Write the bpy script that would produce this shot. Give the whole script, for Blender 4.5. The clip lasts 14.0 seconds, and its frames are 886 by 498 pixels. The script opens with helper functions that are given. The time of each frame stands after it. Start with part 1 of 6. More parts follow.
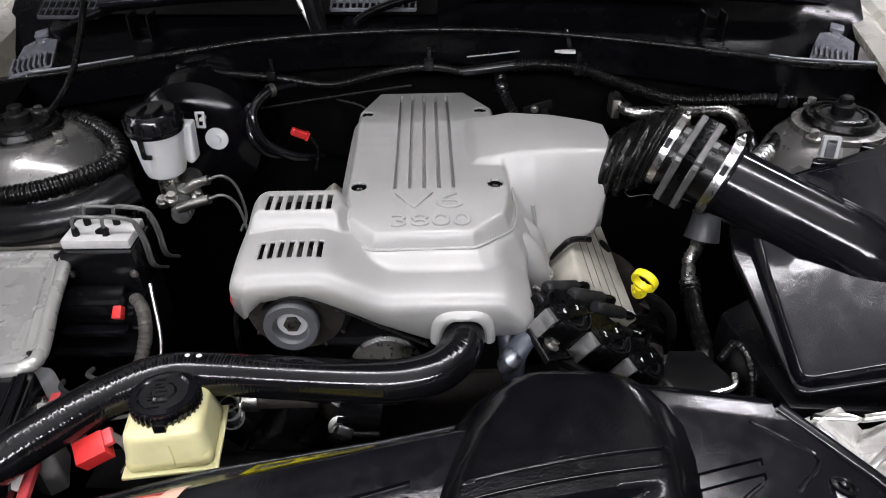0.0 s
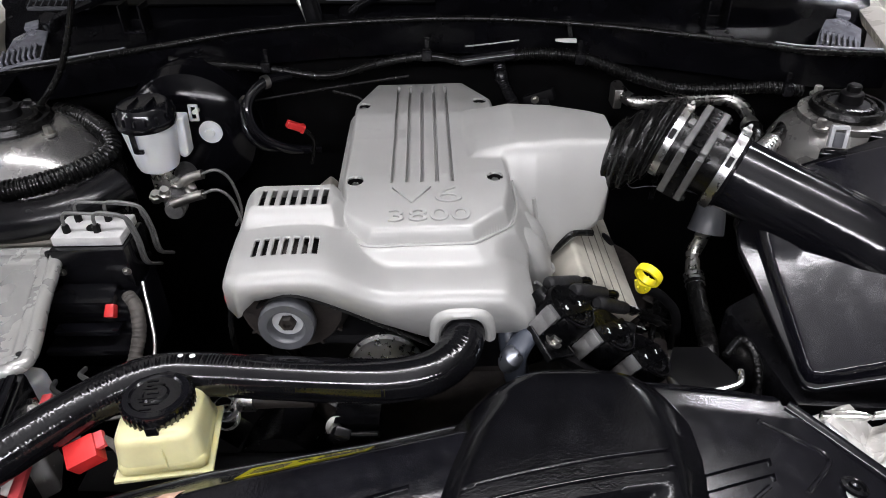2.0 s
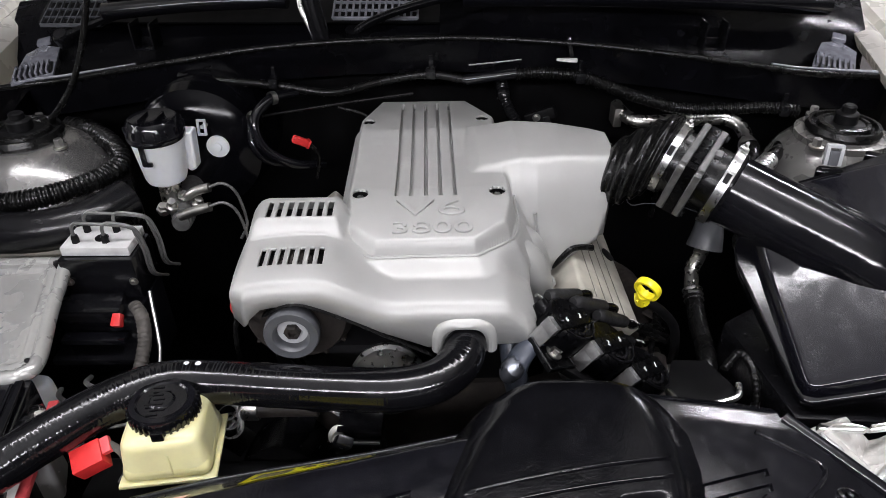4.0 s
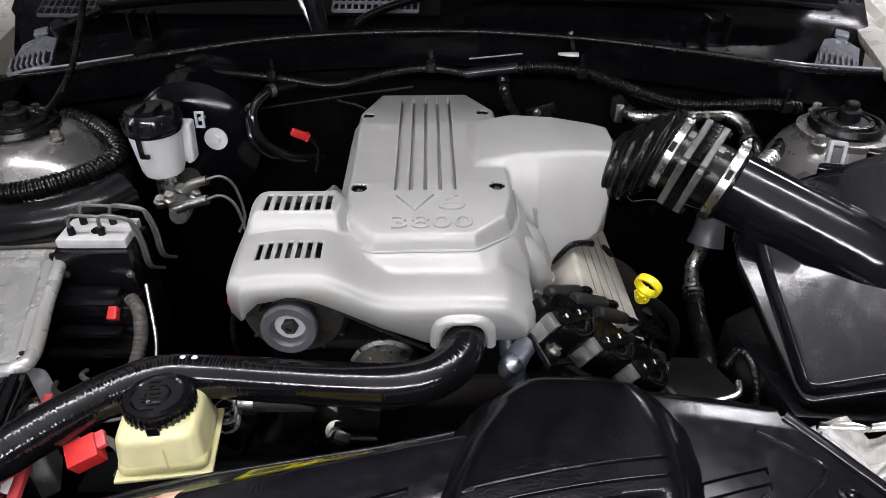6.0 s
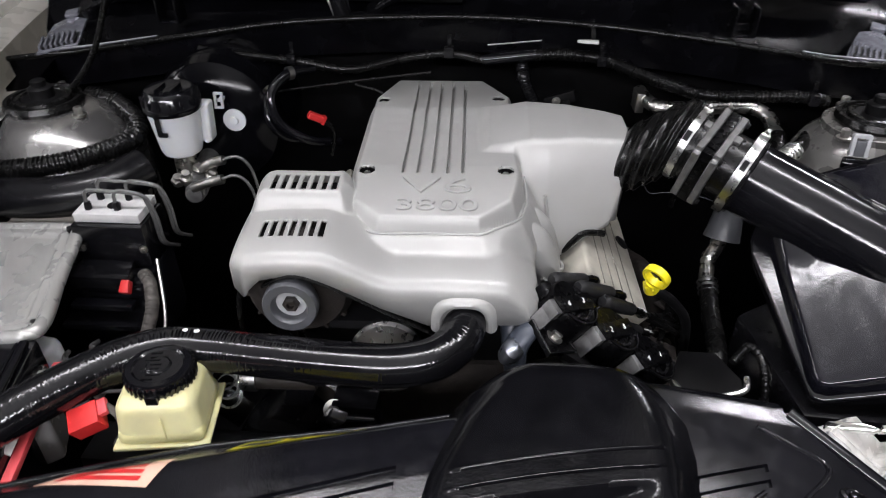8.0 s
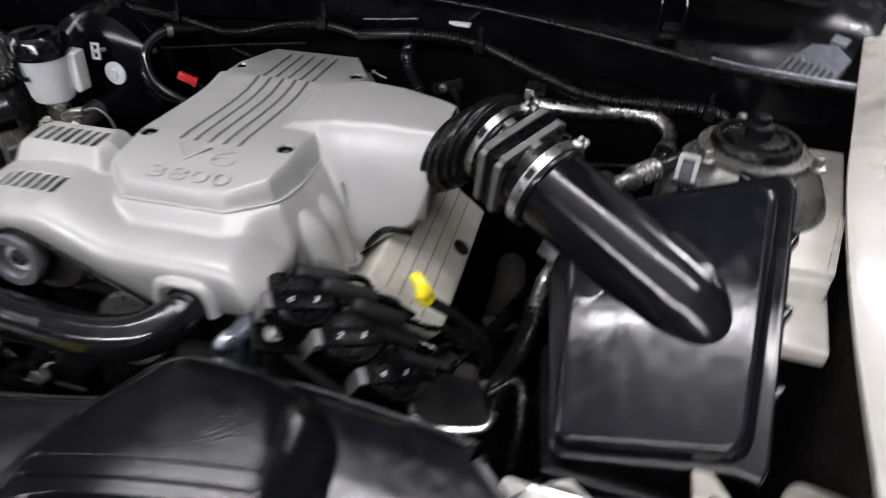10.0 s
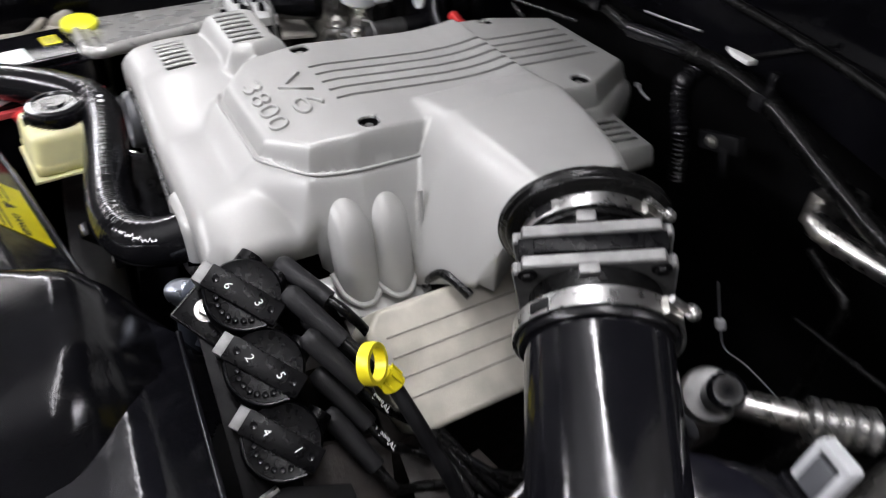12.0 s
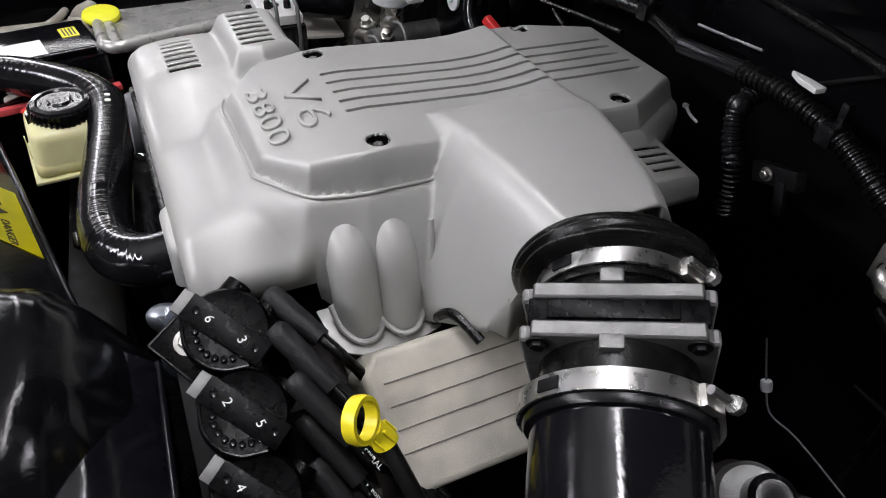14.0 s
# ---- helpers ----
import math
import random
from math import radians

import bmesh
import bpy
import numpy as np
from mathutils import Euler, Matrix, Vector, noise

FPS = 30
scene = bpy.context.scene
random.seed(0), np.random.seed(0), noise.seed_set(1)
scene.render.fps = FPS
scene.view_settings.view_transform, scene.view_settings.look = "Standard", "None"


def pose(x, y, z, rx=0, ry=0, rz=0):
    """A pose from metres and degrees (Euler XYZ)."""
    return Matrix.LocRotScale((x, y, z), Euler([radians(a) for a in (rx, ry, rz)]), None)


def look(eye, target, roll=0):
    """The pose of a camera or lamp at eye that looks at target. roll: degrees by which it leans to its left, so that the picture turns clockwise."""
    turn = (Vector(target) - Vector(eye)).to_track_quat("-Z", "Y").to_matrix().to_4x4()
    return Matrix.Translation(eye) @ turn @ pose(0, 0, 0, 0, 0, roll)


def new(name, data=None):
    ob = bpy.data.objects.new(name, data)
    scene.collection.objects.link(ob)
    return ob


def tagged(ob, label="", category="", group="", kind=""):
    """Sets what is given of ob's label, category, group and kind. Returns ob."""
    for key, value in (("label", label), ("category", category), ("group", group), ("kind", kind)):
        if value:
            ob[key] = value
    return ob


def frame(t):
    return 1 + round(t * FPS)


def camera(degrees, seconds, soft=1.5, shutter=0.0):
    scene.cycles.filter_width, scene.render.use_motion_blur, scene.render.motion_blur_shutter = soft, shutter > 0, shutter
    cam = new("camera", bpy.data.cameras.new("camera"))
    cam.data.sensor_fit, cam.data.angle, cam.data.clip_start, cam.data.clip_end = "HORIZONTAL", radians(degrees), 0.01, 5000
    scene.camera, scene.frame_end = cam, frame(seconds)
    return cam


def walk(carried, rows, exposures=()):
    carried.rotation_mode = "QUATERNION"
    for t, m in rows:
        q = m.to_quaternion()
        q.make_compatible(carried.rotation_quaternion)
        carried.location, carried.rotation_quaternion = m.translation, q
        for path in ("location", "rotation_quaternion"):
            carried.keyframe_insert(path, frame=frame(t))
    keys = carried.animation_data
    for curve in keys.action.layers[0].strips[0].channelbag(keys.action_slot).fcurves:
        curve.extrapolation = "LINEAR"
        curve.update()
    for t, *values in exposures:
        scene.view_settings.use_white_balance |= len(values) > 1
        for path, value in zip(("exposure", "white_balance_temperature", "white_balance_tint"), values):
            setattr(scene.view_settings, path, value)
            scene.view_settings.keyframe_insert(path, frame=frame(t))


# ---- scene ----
cam = camera(65.7, 14.0, 0.8, 0.85)
PATH = [
    (0, (0.032, 0.023, 1.288), (-0.036, 1.657, 0.136), -0.8),
    (0.5, (0.04, 0.033, 1.289), (-0.037, 1.668, 0.138), -2.4),
    (1, (0.032, 0.049, 1.281), (-0.053, 1.667, 0.107), -1.5),
    (1.5, (0.034, 0.043, 1.284), (-0.054, 1.663, 0.115), -1.6),
    (2, (0.033, 0.041, 1.282), (-0.036, 1.658, 0.107), -1.2),
    (2.5, (0.033, 0.033, 1.284), (-0.032, 1.67, 0.136), -0.6),
    (3, (0.031, 0.025, 1.283), (-0.045, 1.676, 0.157), -0.9),
    (5.5, (0.031, 0.028, 1.282), (-0.031, 1.678, 0.154), -0.3),
    (6, (0.03, 0.03, 1.279), (-0.036, 1.673, 0.141), -0.2),
    (6.5, (0.029, 0.028, 1.277), (-0.046, 1.673, 0.142), -0.4),
    (7, (0.034, 0.028, 1.277), (-0.028, 1.67, 0.137), 0.2),
    (7.2, (0.036, 0.028, 1.278), (-0.026, 1.668, 0.135), 0.1),
    (9.3, (0.239, 0.029, 1.238), (-0.123, 1.629, 0.094), -0.7),
    (9.5, (0.288, 0.044, 1.237), (-0.076, 1.648, 0.098), -0.7),
    (10, (0.39, 0.148, 1.232), (-0.061, 1.703, 0.059), 1.4),
    (10.2, (0.421, 0.193, 1.235), (-0.095, 1.763, 0.109), 3.1),
    (10.5, (0.466, 0.248, 1.24), (-0.281, 1.684, 0.065), 1.2),
    (11, (0.553, 0.369, 1.23), (-0.582, 1.506, 0.039), 2.2),
    (11.5, (0.54, 0.45, 1.196), (-0.66, 1.474, -0.033), 4.1),
    (12, (0.52, 0.522, 1.175), (-0.841, 1.257, -0.093), 3.3),
    (12.5, (0.513, 0.573, 1.167), (-0.92, 1.193, -0.082), 3.4),
    (13, (0.5, 0.583, 1.172), (-0.933, 1.214, -0.073), 3.5),
    (13.5, (0.481, 0.574, 1.164), (-0.937, 1.202, -0.099), 3.5),
    (14, (0.471, 0.568, 1.161), (-0.929, 1.197, -0.12), 3.5),
]
walk(cam, [(t, look(eye, target, roll)) for t, eye, target, roll in PATH], ((0, 0.0), (7.2, 0.0), (9.3, -0.08), (10.0, -0.04), (10.5, 0.26), (11.5, 0.30), (12.5, -0.08), (14, -0.20)))

# ---- light: garage tubes in front of and above the car ----
world = bpy.data.worlds.new("garage_air")
world.use_nodes = True
world.node_tree.nodes["Background"].inputs[0].default_value = (0.55, 0.58, 0.62, 1)
world.node_tree.nodes["Background"].inputs[1].default_value = 0.025
scene.world = world


LAMP = (0.975, 0.955, 1.04)


def area(name, eye, target, sx, sy, watts, colour=(1, 0.97, 0.92)):
    lamp = bpy.data.lights.new(name, "AREA")
    lamp.shape, lamp.size, lamp.size_y, lamp.energy, lamp.color = "RECTANGLE", sx, sy, watts, colour
    ob = new(name, lamp)
    ob.matrix_world = look(eye, target)
    return ob


area("tube_lamp", (-0.15, -1.45, 2.05), (-0.1, 0.6, 0.85), 2.2, 0.10, 33, LAMP)
area("tube_lamp", (0.15, 0.48, 2.57), (0.15, 0.48, 0), 2.4, 0.05, 17, LAMP)
area("tube_lamp", (1.25, 2.15, 2.57), (1.25, 2.15, 0), 1.8, 0.08, 78, LAMP)
area("tube_lamp", (-3.0, -0.30, 1.95), (0.0, 0.5, 0.85), 0.14, 1.6, 15, LAMP)
# added uplights over the trays brighten the ceiling that glossy parts reflect
area("tube_lamp", (0.15, 0.48, 2.74), (0.15, 0.48, 4), 2.4, 0.10, 46, LAMP)
area("tube_lamp", (-0.15, -1.45, 2.24), (-0.15, -1.45, 4), 2.2, 0.10, 26, LAMP)


# ---- materials ----
def mat(name, colour, rough=0.5, metal=0.0, grain=0.0, scale=400.0, stain=0.0, stain_scale=18.0, rough_var=0.0, coat=0.0,
        transmission=0.0, subsurface=0.0, emission=None, per_object=0.0, spec=0.5):
    m = bpy.data.materials.new(name)
    m.use_nodes = True
    nt = m.node_tree
    p = nt.nodes["Principled BSDF"]
    p.inputs["Base Color"].default_value = (*colour, 1)
    p.inputs["Roughness"].default_value = rough
    p.inputs["Metallic"].default_value = metal
    p.inputs["Specular IOR Level"].default_value = spec
    p.inputs["Coat Weight"].default_value = coat
    p.inputs["Coat Roughness"].default_value = 0.12
    p.inputs["Transmission Weight"].default_value = transmission
    if subsurface:
        p.inputs["Subsurface Weight"].default_value = subsurface
        p.inputs["Subsurface Radius"].default_value = (0.012, 0.010, 0.006)
    if emission:
        p.inputs["Emission Color"].default_value = (*emission[:3], 1)
        p.inputs["Emission Strength"].default_value = emission[3]
    co = nt.nodes.new("ShaderNodeTexCoord")

    def tex(s, detail=4.0):
        n = nt.nodes.new("ShaderNodeTexNoise")
        n.inputs["Scale"].default_value, n.inputs["Detail"].default_value = s, detail
        nt.links.new(co.outputs["Object"], n.inputs["Vector"])
        return n.outputs["Fac"]

    def ramp(fac, a, b, lo=0.35, hi=0.68):
        n = nt.nodes.new("ShaderNodeMapRange")
        n.inputs[1].default_value, n.inputs[2].default_value = lo, hi
        n.inputs[3].default_value, n.inputs[4].default_value = a, b
        nt.links.new(fac, n.inputs[0])
        return n.outputs[0]

    if stain or per_object:
        hsv = nt.nodes.new("ShaderNodeHueSaturation")
        hsv.inputs["Color"].default_value = (*colour, 1)
        value = ramp(tex(stain_scale, 6.0), 1 - stain, 1 + stain * 0.5)
        if per_object:
            info = nt.nodes.new("ShaderNodeObjectInfo")
            mul = nt.nodes.new("ShaderNodeMath")
            mul.operation = "MULTIPLY"
            nt.links.new(value, mul.inputs[0])
            nt.links.new(ramp(info.outputs["Random"], 1 - per_object, 1 + per_object, 0, 1), mul.inputs[1])
            value = mul.outputs[0]
        nt.links.new(value, hsv.inputs["Value"])
        nt.links.new(hsv.outputs[0], p.inputs["Base Color"])
    if rough_var:
        nt.links.new(ramp(tex(stain_scale * 2.3, 8.0), max(0.03, rough - rough_var), min(1, rough + rough_var)), p.inputs["Roughness"])
    if grain:
        b = nt.nodes.new("ShaderNodeBump")
        b.inputs["Strength"].default_value, b.inputs["Distance"].default_value = grain, 0.0006
        nt.links.new(tex(scale, 5.0), b.inputs["Height"])
        nt.links.new(b.outputs[0], p.inputs["Normal"])
    return m


SILVER = mat("silver_cover_paint", (0.40, 0.402, 0.386), 0.46, 0.28, 0.05, 2500, 0.05, 14, 0.05, coat=0.06)
BLACK = mat("dressed_black_plastic", (0.005, 0.005, 0.006), 0.13, 0, 0.10, 1200, 0.3, 20, 0.04, spec=0.4)
SATIN = mat("satin_black_plastic", (0.006, 0.006, 0.007), 0.22, 0, 0.2, 900, 0.3, 25, 0.06, spec=0.35)
MATTE = mat("matte_black_metal", (0.004, 0.004, 0.0045), 0.5, 0, 0.3, 500, 0.4, 15, 0.12, spec=0.2)
PANEL = mat("scuffed_black_panel_plastic", (0.006, 0.006, 0.008), 0.17, 0, 0.24, 420, 0.3, 40, 0.08, spec=0.42)
GLOSS = mat("gloss_black_plastic", (0.005, 0.005, 0.0065), 0.13, 0, 0.16, 300, 0.2, 12, 0.07)
RUBBER = mat("black_rubber", (0.004, 0.004, 0.004), 0.26, 0, 0.25, 800, 0.3, 30, 0.06, spec=0.3)
WEAVE = mat("woven_black_rubber", (0.005, 0.005, 0.006), 0.13, 0, 0.10, 520, 0.3, 40, 0.08)
LIDMAT = mat("scuffed_gloss_black_plastic", (0.006, 0.006, 0.009), 0.14, 0, 0.22, 110, 0.2, 22, 0.09, spec=0.45)
DULL_RUBBER = mat("grey_black_rubber", (0.014, 0.014, 0.015), 0.5, 0, 0.4, 700, 0.3, 60, 0.10, spec=0.3)
STEEL = mat("bright_steel", (0.52, 0.52, 0.51), 0.30, 1, 0.05, 600, 0.06, 60, 0.05)
ALU = mat("cast_aluminium", (0.20, 0.20, 0.197), 0.5, 0.75, 0.35, 1200, 0.25, 70, 0.1)
PIPE = mat("aluminium_pipe", (0.66, 0.65, 0.62), 0.3, 1, 0.1, 900, 0.12, 50, 0.08)
ZINC = mat("zinc_plated_metal", (0.50, 0.49, 0.46), 0.38, 1, 0.2, 800, 0.2, 50, 0.1)
LINE = mat("grey_brake_line", (0.15, 0.15, 0.145), 0.35, 0.4, 0.1, 900, 0.2, 60)
CREAM = mat("aged_cream_plastic", (0.74, 0.71, 0.40), 0.36, 0, 0.1, 300, 0.1, 25, 0.08, subsurface=0.25)
FLUID = mat("fluid_seen_through_plastic", (0.70, 0.66, 0.34), 0.36, 0, 0.1, 300, 0.1, 25, 0.08, subsurface=0.2)
WHITEP = mat("translucent_white_plastic", (0.72, 0.74, 0.75), 0.4, 0, 0.1, 300, 0.06, 20, subsurface=0.2)
YELLOW = mat("yellow_plastic", (0.85, 0.72, 0.02), 0.35, 0, 0.1, 500, 0.06, 40)
LABEL_Y = mat("yellow_label", (0.90, 0.82, 0.02), 0.35, 0, 0, 0, 0.06, 60, coat=0.4)
LABEL_P = mat("pale_pink_label", (0.80, 0.50, 0.38), 0.45, 0, 0, 0, 0.08, 50)
LABEL_W = mat("white_label", (0.78, 0.78, 0.76), 0.45, 0, 0, 0, 0.06, 50)
INK = mat("printing_ink", (0.04, 0.035, 0.03), 0.6)
MARK = mat("white_number_paint", (0.85, 0.85, 0.83), 0.5)
RED = mat("red_plastic", (0.62, 0.03, 0.03), 0.38, 0, 0.1, 400, 0.1, 40)
CARPAINT = mat("cream_white_car_paint", (0.74, 0.72, 0.66), 0.3, 0, 0.05, 300, 0.12, 9, 0.08, coat=0.3)
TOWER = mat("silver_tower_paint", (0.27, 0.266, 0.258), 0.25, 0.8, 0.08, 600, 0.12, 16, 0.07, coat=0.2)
HEADCOVER = mat("cream_valve_cover_paint", (0.47, 0.45, 0.385), 0.45, 0.1, 0.2, 900, 0.2, 30, 0.1)
LAMPBODY = mat("pale_lamp_housing", (0.40, 0.38, 0.33), 0.32, 0.0, 0.1, 300, 0.25, 22, 0.1)
REFLECTOR = mat("lamp_reflector", (0.85, 0.85, 0.83), 0.12, 1, 0, 0, 0.05, 20)
GREYP = mat("grey_plastic", (0.075, 0.078, 0.085), 0.4, 0, 0.1, 500, 0.15, 40)
MESHGREY = mat("pale_grey_mesh", (0.26, 0.27, 0.30), 0.4, 0.3, 0.1, 500, 0.15, 60)
DIRT = mat("oily_dusty_metal", (0.026, 0.021, 0.018), 0.65, 0.1, 0.6, 300, 0.5, 35, 0.15)
TOWERD = mat("darker_tower_silver", (0.19, 0.186, 0.175), 0.30, 0.55, 0.12, 600, 0.2, 16, 0.1, coat=0.15)
CASTING = mat("lit_bracket_metal", (0.30, 0.32, 0.36), 0.34, 0.9, 0.2, 700, 0.15, 50, 0.08)
EDGE_GLINT = mat("cowl_edge_glint", (0.34, 0.35, 0.38), 0.22, 0.1, 0.1, 300, 0.25, 40, 0.08)
MESHDARK = mat("dark_grey_mesh", (0.06, 0.063, 0.07), 0.4, 0.1, 0.1, 500, 0.15, 60)
COILCASE = mat("satin_black_coil_resin", (0.002, 0.002, 0.0024), 0.32, 0, 0.2, 700, 0.3, 60, 0.1, spec=0.10)
CONCRETE = mat("garage_concrete", (0.20, 0.19, 0.185), 0.75, 0, 0.4, 60, 0.25, 3, 0.1)
WALLP = mat("garage_ceiling_paint", (0.62, 0.62, 0.60), 0.8, 0, 0.2, 40, 0.08, 2)
WALLG = mat("grey_garage_wall", (0.20, 0.20, 0.20), 0.8, 0, 0.3, 40, 0.12, 2)
GLASS = mat("windscreen_glass", (0.05, 0.06, 0.06), 0.05, 0, 0, 0, 0, transmission=0.0, coat=0.5)
GLOSSPAINT = mat("gloss_black_paint", (0.003, 0.003, 0.004), 0.14, 0, 0.1, 300, 0.2, 15, 0.05, spec=0.18)
GROOVE = mat("groove_shade_paint", (0.15, 0.14, 0.12), 0.6, 0, 0.2, 600, 0.3, 50)
HUMPMAT = mat("gloss_black_hump_plastic", (0.004, 0.004, 0.005), 0.12, 0, 0.24, 420, 0.3, 40, 0.05, spec=0.24)
COWLMAT = mat("dusty_gloss_cowl_plastic", (0.006, 0.006, 0.008), 0.20, 0, 0.12, 120, 0.4, 12, 0.10, spec=0.26)
ALUW = mat("bright_machined_aluminium", (0.74, 0.74, 0.73), 0.36, 0.3, 0.15, 900, 0.12, 60, 0.08)
BLUEGREY = mat("shaded_bracket_metal", (0.05, 0.058, 0.075), 0.4, 0.1, 0.1, 500, 0.2, 50)
GREYL = mat("light_grey_plastic", (0.42, 0.43, 0.44), 0.4, 0, 0.1, 500, 0.12, 50)
TAPE = mat("grey_fabric_tape", (0.075, 0.068, 0.06), 0.7, 0, 0.6, 900, 0.35, 90)
BRUSHED = mat("scratched_bright_sheet", (0.44, 0.44, 0.42), 0.30, 0.4, 0.02, 700, 0.06, 14, 0.08)
WINGPAINT = mat("dusty_cream_wing_paint", (0.55, 0.52, 0.46), 0.4, 0, 0.15, 400, 0.25, 14, 0.1)
YELLOWG = mat("bright_yellow_plastic", (0.80, 0.80, 0.04), 0.4, 0, 0.1, 500, 0.08, 40)
REDPINK = mat("faded_red_plastic", (0.75, 0.10, 0.11), 0.4, 0, 0.1, 400, 0.1, 40)
LAMPWHITE = mat("white_lamp_plastic", (0.55, 0.54, 0.51), 0.28, 0, 0.08, 300, 0.12, 30, 0.08)
LAMPCLEAR = mat("hazy_clear_lens", (0.45, 0.45, 0.44), 0.22, 0.1, 0.05, 300, 0.15, 30, 0.08)
VENTGREY = mat("bluish_grey_gloss_plastic", (0.20, 0.205, 0.235), 0.16, 0.1, 0.1, 500, 0.25, 60, 0.12)
GLOW = mat("tube_glow", (0.9, 0.9, 0.9), 0.5, emission=(1, 0.98, 1.0, 24.0))


# ---- mesh helpers ----
def part(name, bm, material, parent=None, label="", smooth=True, place=None):
    bmesh.ops.recalc_face_normals(bm, faces=bm.faces)
    me = bpy.data.meshes.new(name)
    bm.to_mesh(me)
    bm.free()
    me.materials.append(material)
    if smooth:
        me.shade_smooth()
        me.set_sharp_from_angle(angle=radians(38))
    ob = new(name, me)
    if parent is not None:
        ob.parent = parent
    if place is not None:
        ob.matrix_basis = place
    if label:
        tagged(ob, label)
    return ob


def thing(name, label, category, place=None, group="", kind=""):
    ob = new(name)
    ob.empty_display_size = 0.02
    if place is not None:
        ob.matrix_basis = place
    return tagged(ob, label, category, group, kind)


def box(sx, sy, sz, bevel=0.0, at=(0, 0, 0), seg=2, taper=1.0):
    bm = bmesh.new()
    bmesh.ops.create_cube(bm, size=1)
    for v in bm.verts:
        k = taper if v.co.z > 0 else 1
        v.co = Vector((v.co.x * sx * k + at[0], v.co.y * sy * k + at[1], v.co.z * sz + at[2]))
    if bevel:
        bmesh.ops.bevel(bm, geom=bm.edges[:], offset=bevel, segments=seg, affect="EDGES", profile=0.6)
    return bm


def prism(poly, z0, z1, bevel=0.0, seg=2, shrink=0.0):
    """A prism over a plan outline; shrink draws the top in towards its middle."""
    bm = bmesh.new()
    c = Vector((sum(p[0] for p in poly) / len(poly), sum(p[1] for p in poly) / len(poly)))
    low = [bm.verts.new((p[0], p[1], z0)) for p in poly]
    top = [bm.verts.new((p[0] + (c.x - p[0]) * shrink, p[1] + (c.y - p[1]) * shrink, z1)) for p in poly]
    n = len(poly)
    bm.faces.new(low[::-1]), bm.faces.new(top)
    for i in range(n):
        bm.faces.new((low[i], low[(i + 1) % n], top[(i + 1) % n], top[i]))
    bmesh.ops.recalc_face_normals(bm, faces=bm.faces)
    if bevel:
        bmesh.ops.bevel(bm, geom=bm.edges[:], offset=bevel, segments=seg, affect="EDGES", profile=0.6)
    return bm


def lathe(profile, seg=32, cap=True):
    """Turn (radius, height) pairs round z."""
    bm = bmesh.new()
    rings = [[bm.verts.new((r * math.cos(2 * math.pi * i / seg), r * math.sin(2 * math.pi * i / seg), z)) for i in range(seg)] for r, z in profile]
    for a, b in zip(rings, rings[1:]):
        for i in range(seg):
            bm.faces.new((a[i], a[(i + 1) % seg], b[(i + 1) % seg], b[i]))
    if cap:
        bm.faces.new(rings[0][::-1]), bm.faces.new(rings[-1])
    return bm


def curve_points(points, step=0.006):
    """A smooth line through the points, at even steps."""
    ps = [Vector(p) for p in points]
    ps = [ps[0] * 2 - ps[1], *ps, ps[-1] * 2 - ps[-2]]
    out = []
    for a, b, c, d in zip(ps, ps[1:], ps[2:], ps[3:]):
        n = max(2, int((c - b).length / step))
        for i in range(n):
            t = i / n
            out.append(0.5 * ((2 * b) + (c - a) * t + (2 * a - 5 * b + 4 * c - d) * t * t + (3 * b - a - 3 * c + d) * t ** 3))
    out.append(ps[-2])
    return out


def sweep(points, radius, seg=14, step=0.006, ribs=None, bm=None, cap=True, flat=1.0):
    """A round tube along a smooth line. radius: a number or a function of 0..1; ribs: (spacing, depth)."""
    line = curve_points(points, step)
    own = bm is None
    bm = bmesh.new() if own else bm
    up, rings, run = Vector((0.13, 0.21, 0.97)), [], 0.0
    for i, p in enumerate(line):
        way = (line[min(i + 1, len(line) - 1)] - line[max(i - 1, 0)]).normalized()
        side = way.cross(up).normalized()
        up = side.cross(way).normalized()
        run += (p - line[i - 1]).length if i else 0
        r = radius(i / (len(line) - 1)) if callable(radius) else radius
        if ribs:
            r += ribs[1] * (1 if int(run / ribs[0] * 2) % 2 else 0)
        rings.append([bm.verts.new(p + (side * math.cos(a) + up * math.sin(a) * flat) * r) for a in (2 * math.pi * k / seg for k in range(seg))])
    for a, b in zip(rings, rings[1:]):
        for k in range(seg):
            bm.faces.new((a[k], a[(k + 1) % seg], b[(k + 1) % seg], b[k]))
    if cap:
        bm.faces.new(rings[0][::-1]), bm.faces.new(rings[-1])
    return bm


def letters(name, text, size, depth, material, parent, place, align="CENTER", bevel=0.0, space=1.0):
    cu = bpy.data.curves.new(name, "FONT")
    cu.offset = -0.020 * size if bevel else 0.0
    cu.body, cu.size, cu.extrude, cu.align_x, cu.align_y, cu.bevel_depth, cu.space_character = text, size, depth, align, "CENTER", bevel, space
    tmp = bpy.data.objects.new(name, cu)
    scene.collection.objects.link(tmp)
    me = bpy.data.meshes.new_from_object(tmp.evaluated_get(bpy.context.evaluated_depsgraph_get()))
    bpy.data.objects.remove(tmp)
    me.materials.clear()
    me.materials.append(material)
    ob = new(name, me)
    ob.parent, ob.matrix_basis = parent, place
    return ob


def aim(p, way, roll=0.0):
    """A pose at p whose z axis runs along way."""
    q = Vector(way).normalized().to_track_quat("Z", "Y")
    return Matrix.Translation(p) @ q.to_matrix().to_4x4() @ pose(0, 0, 0, 0, 0, roll)


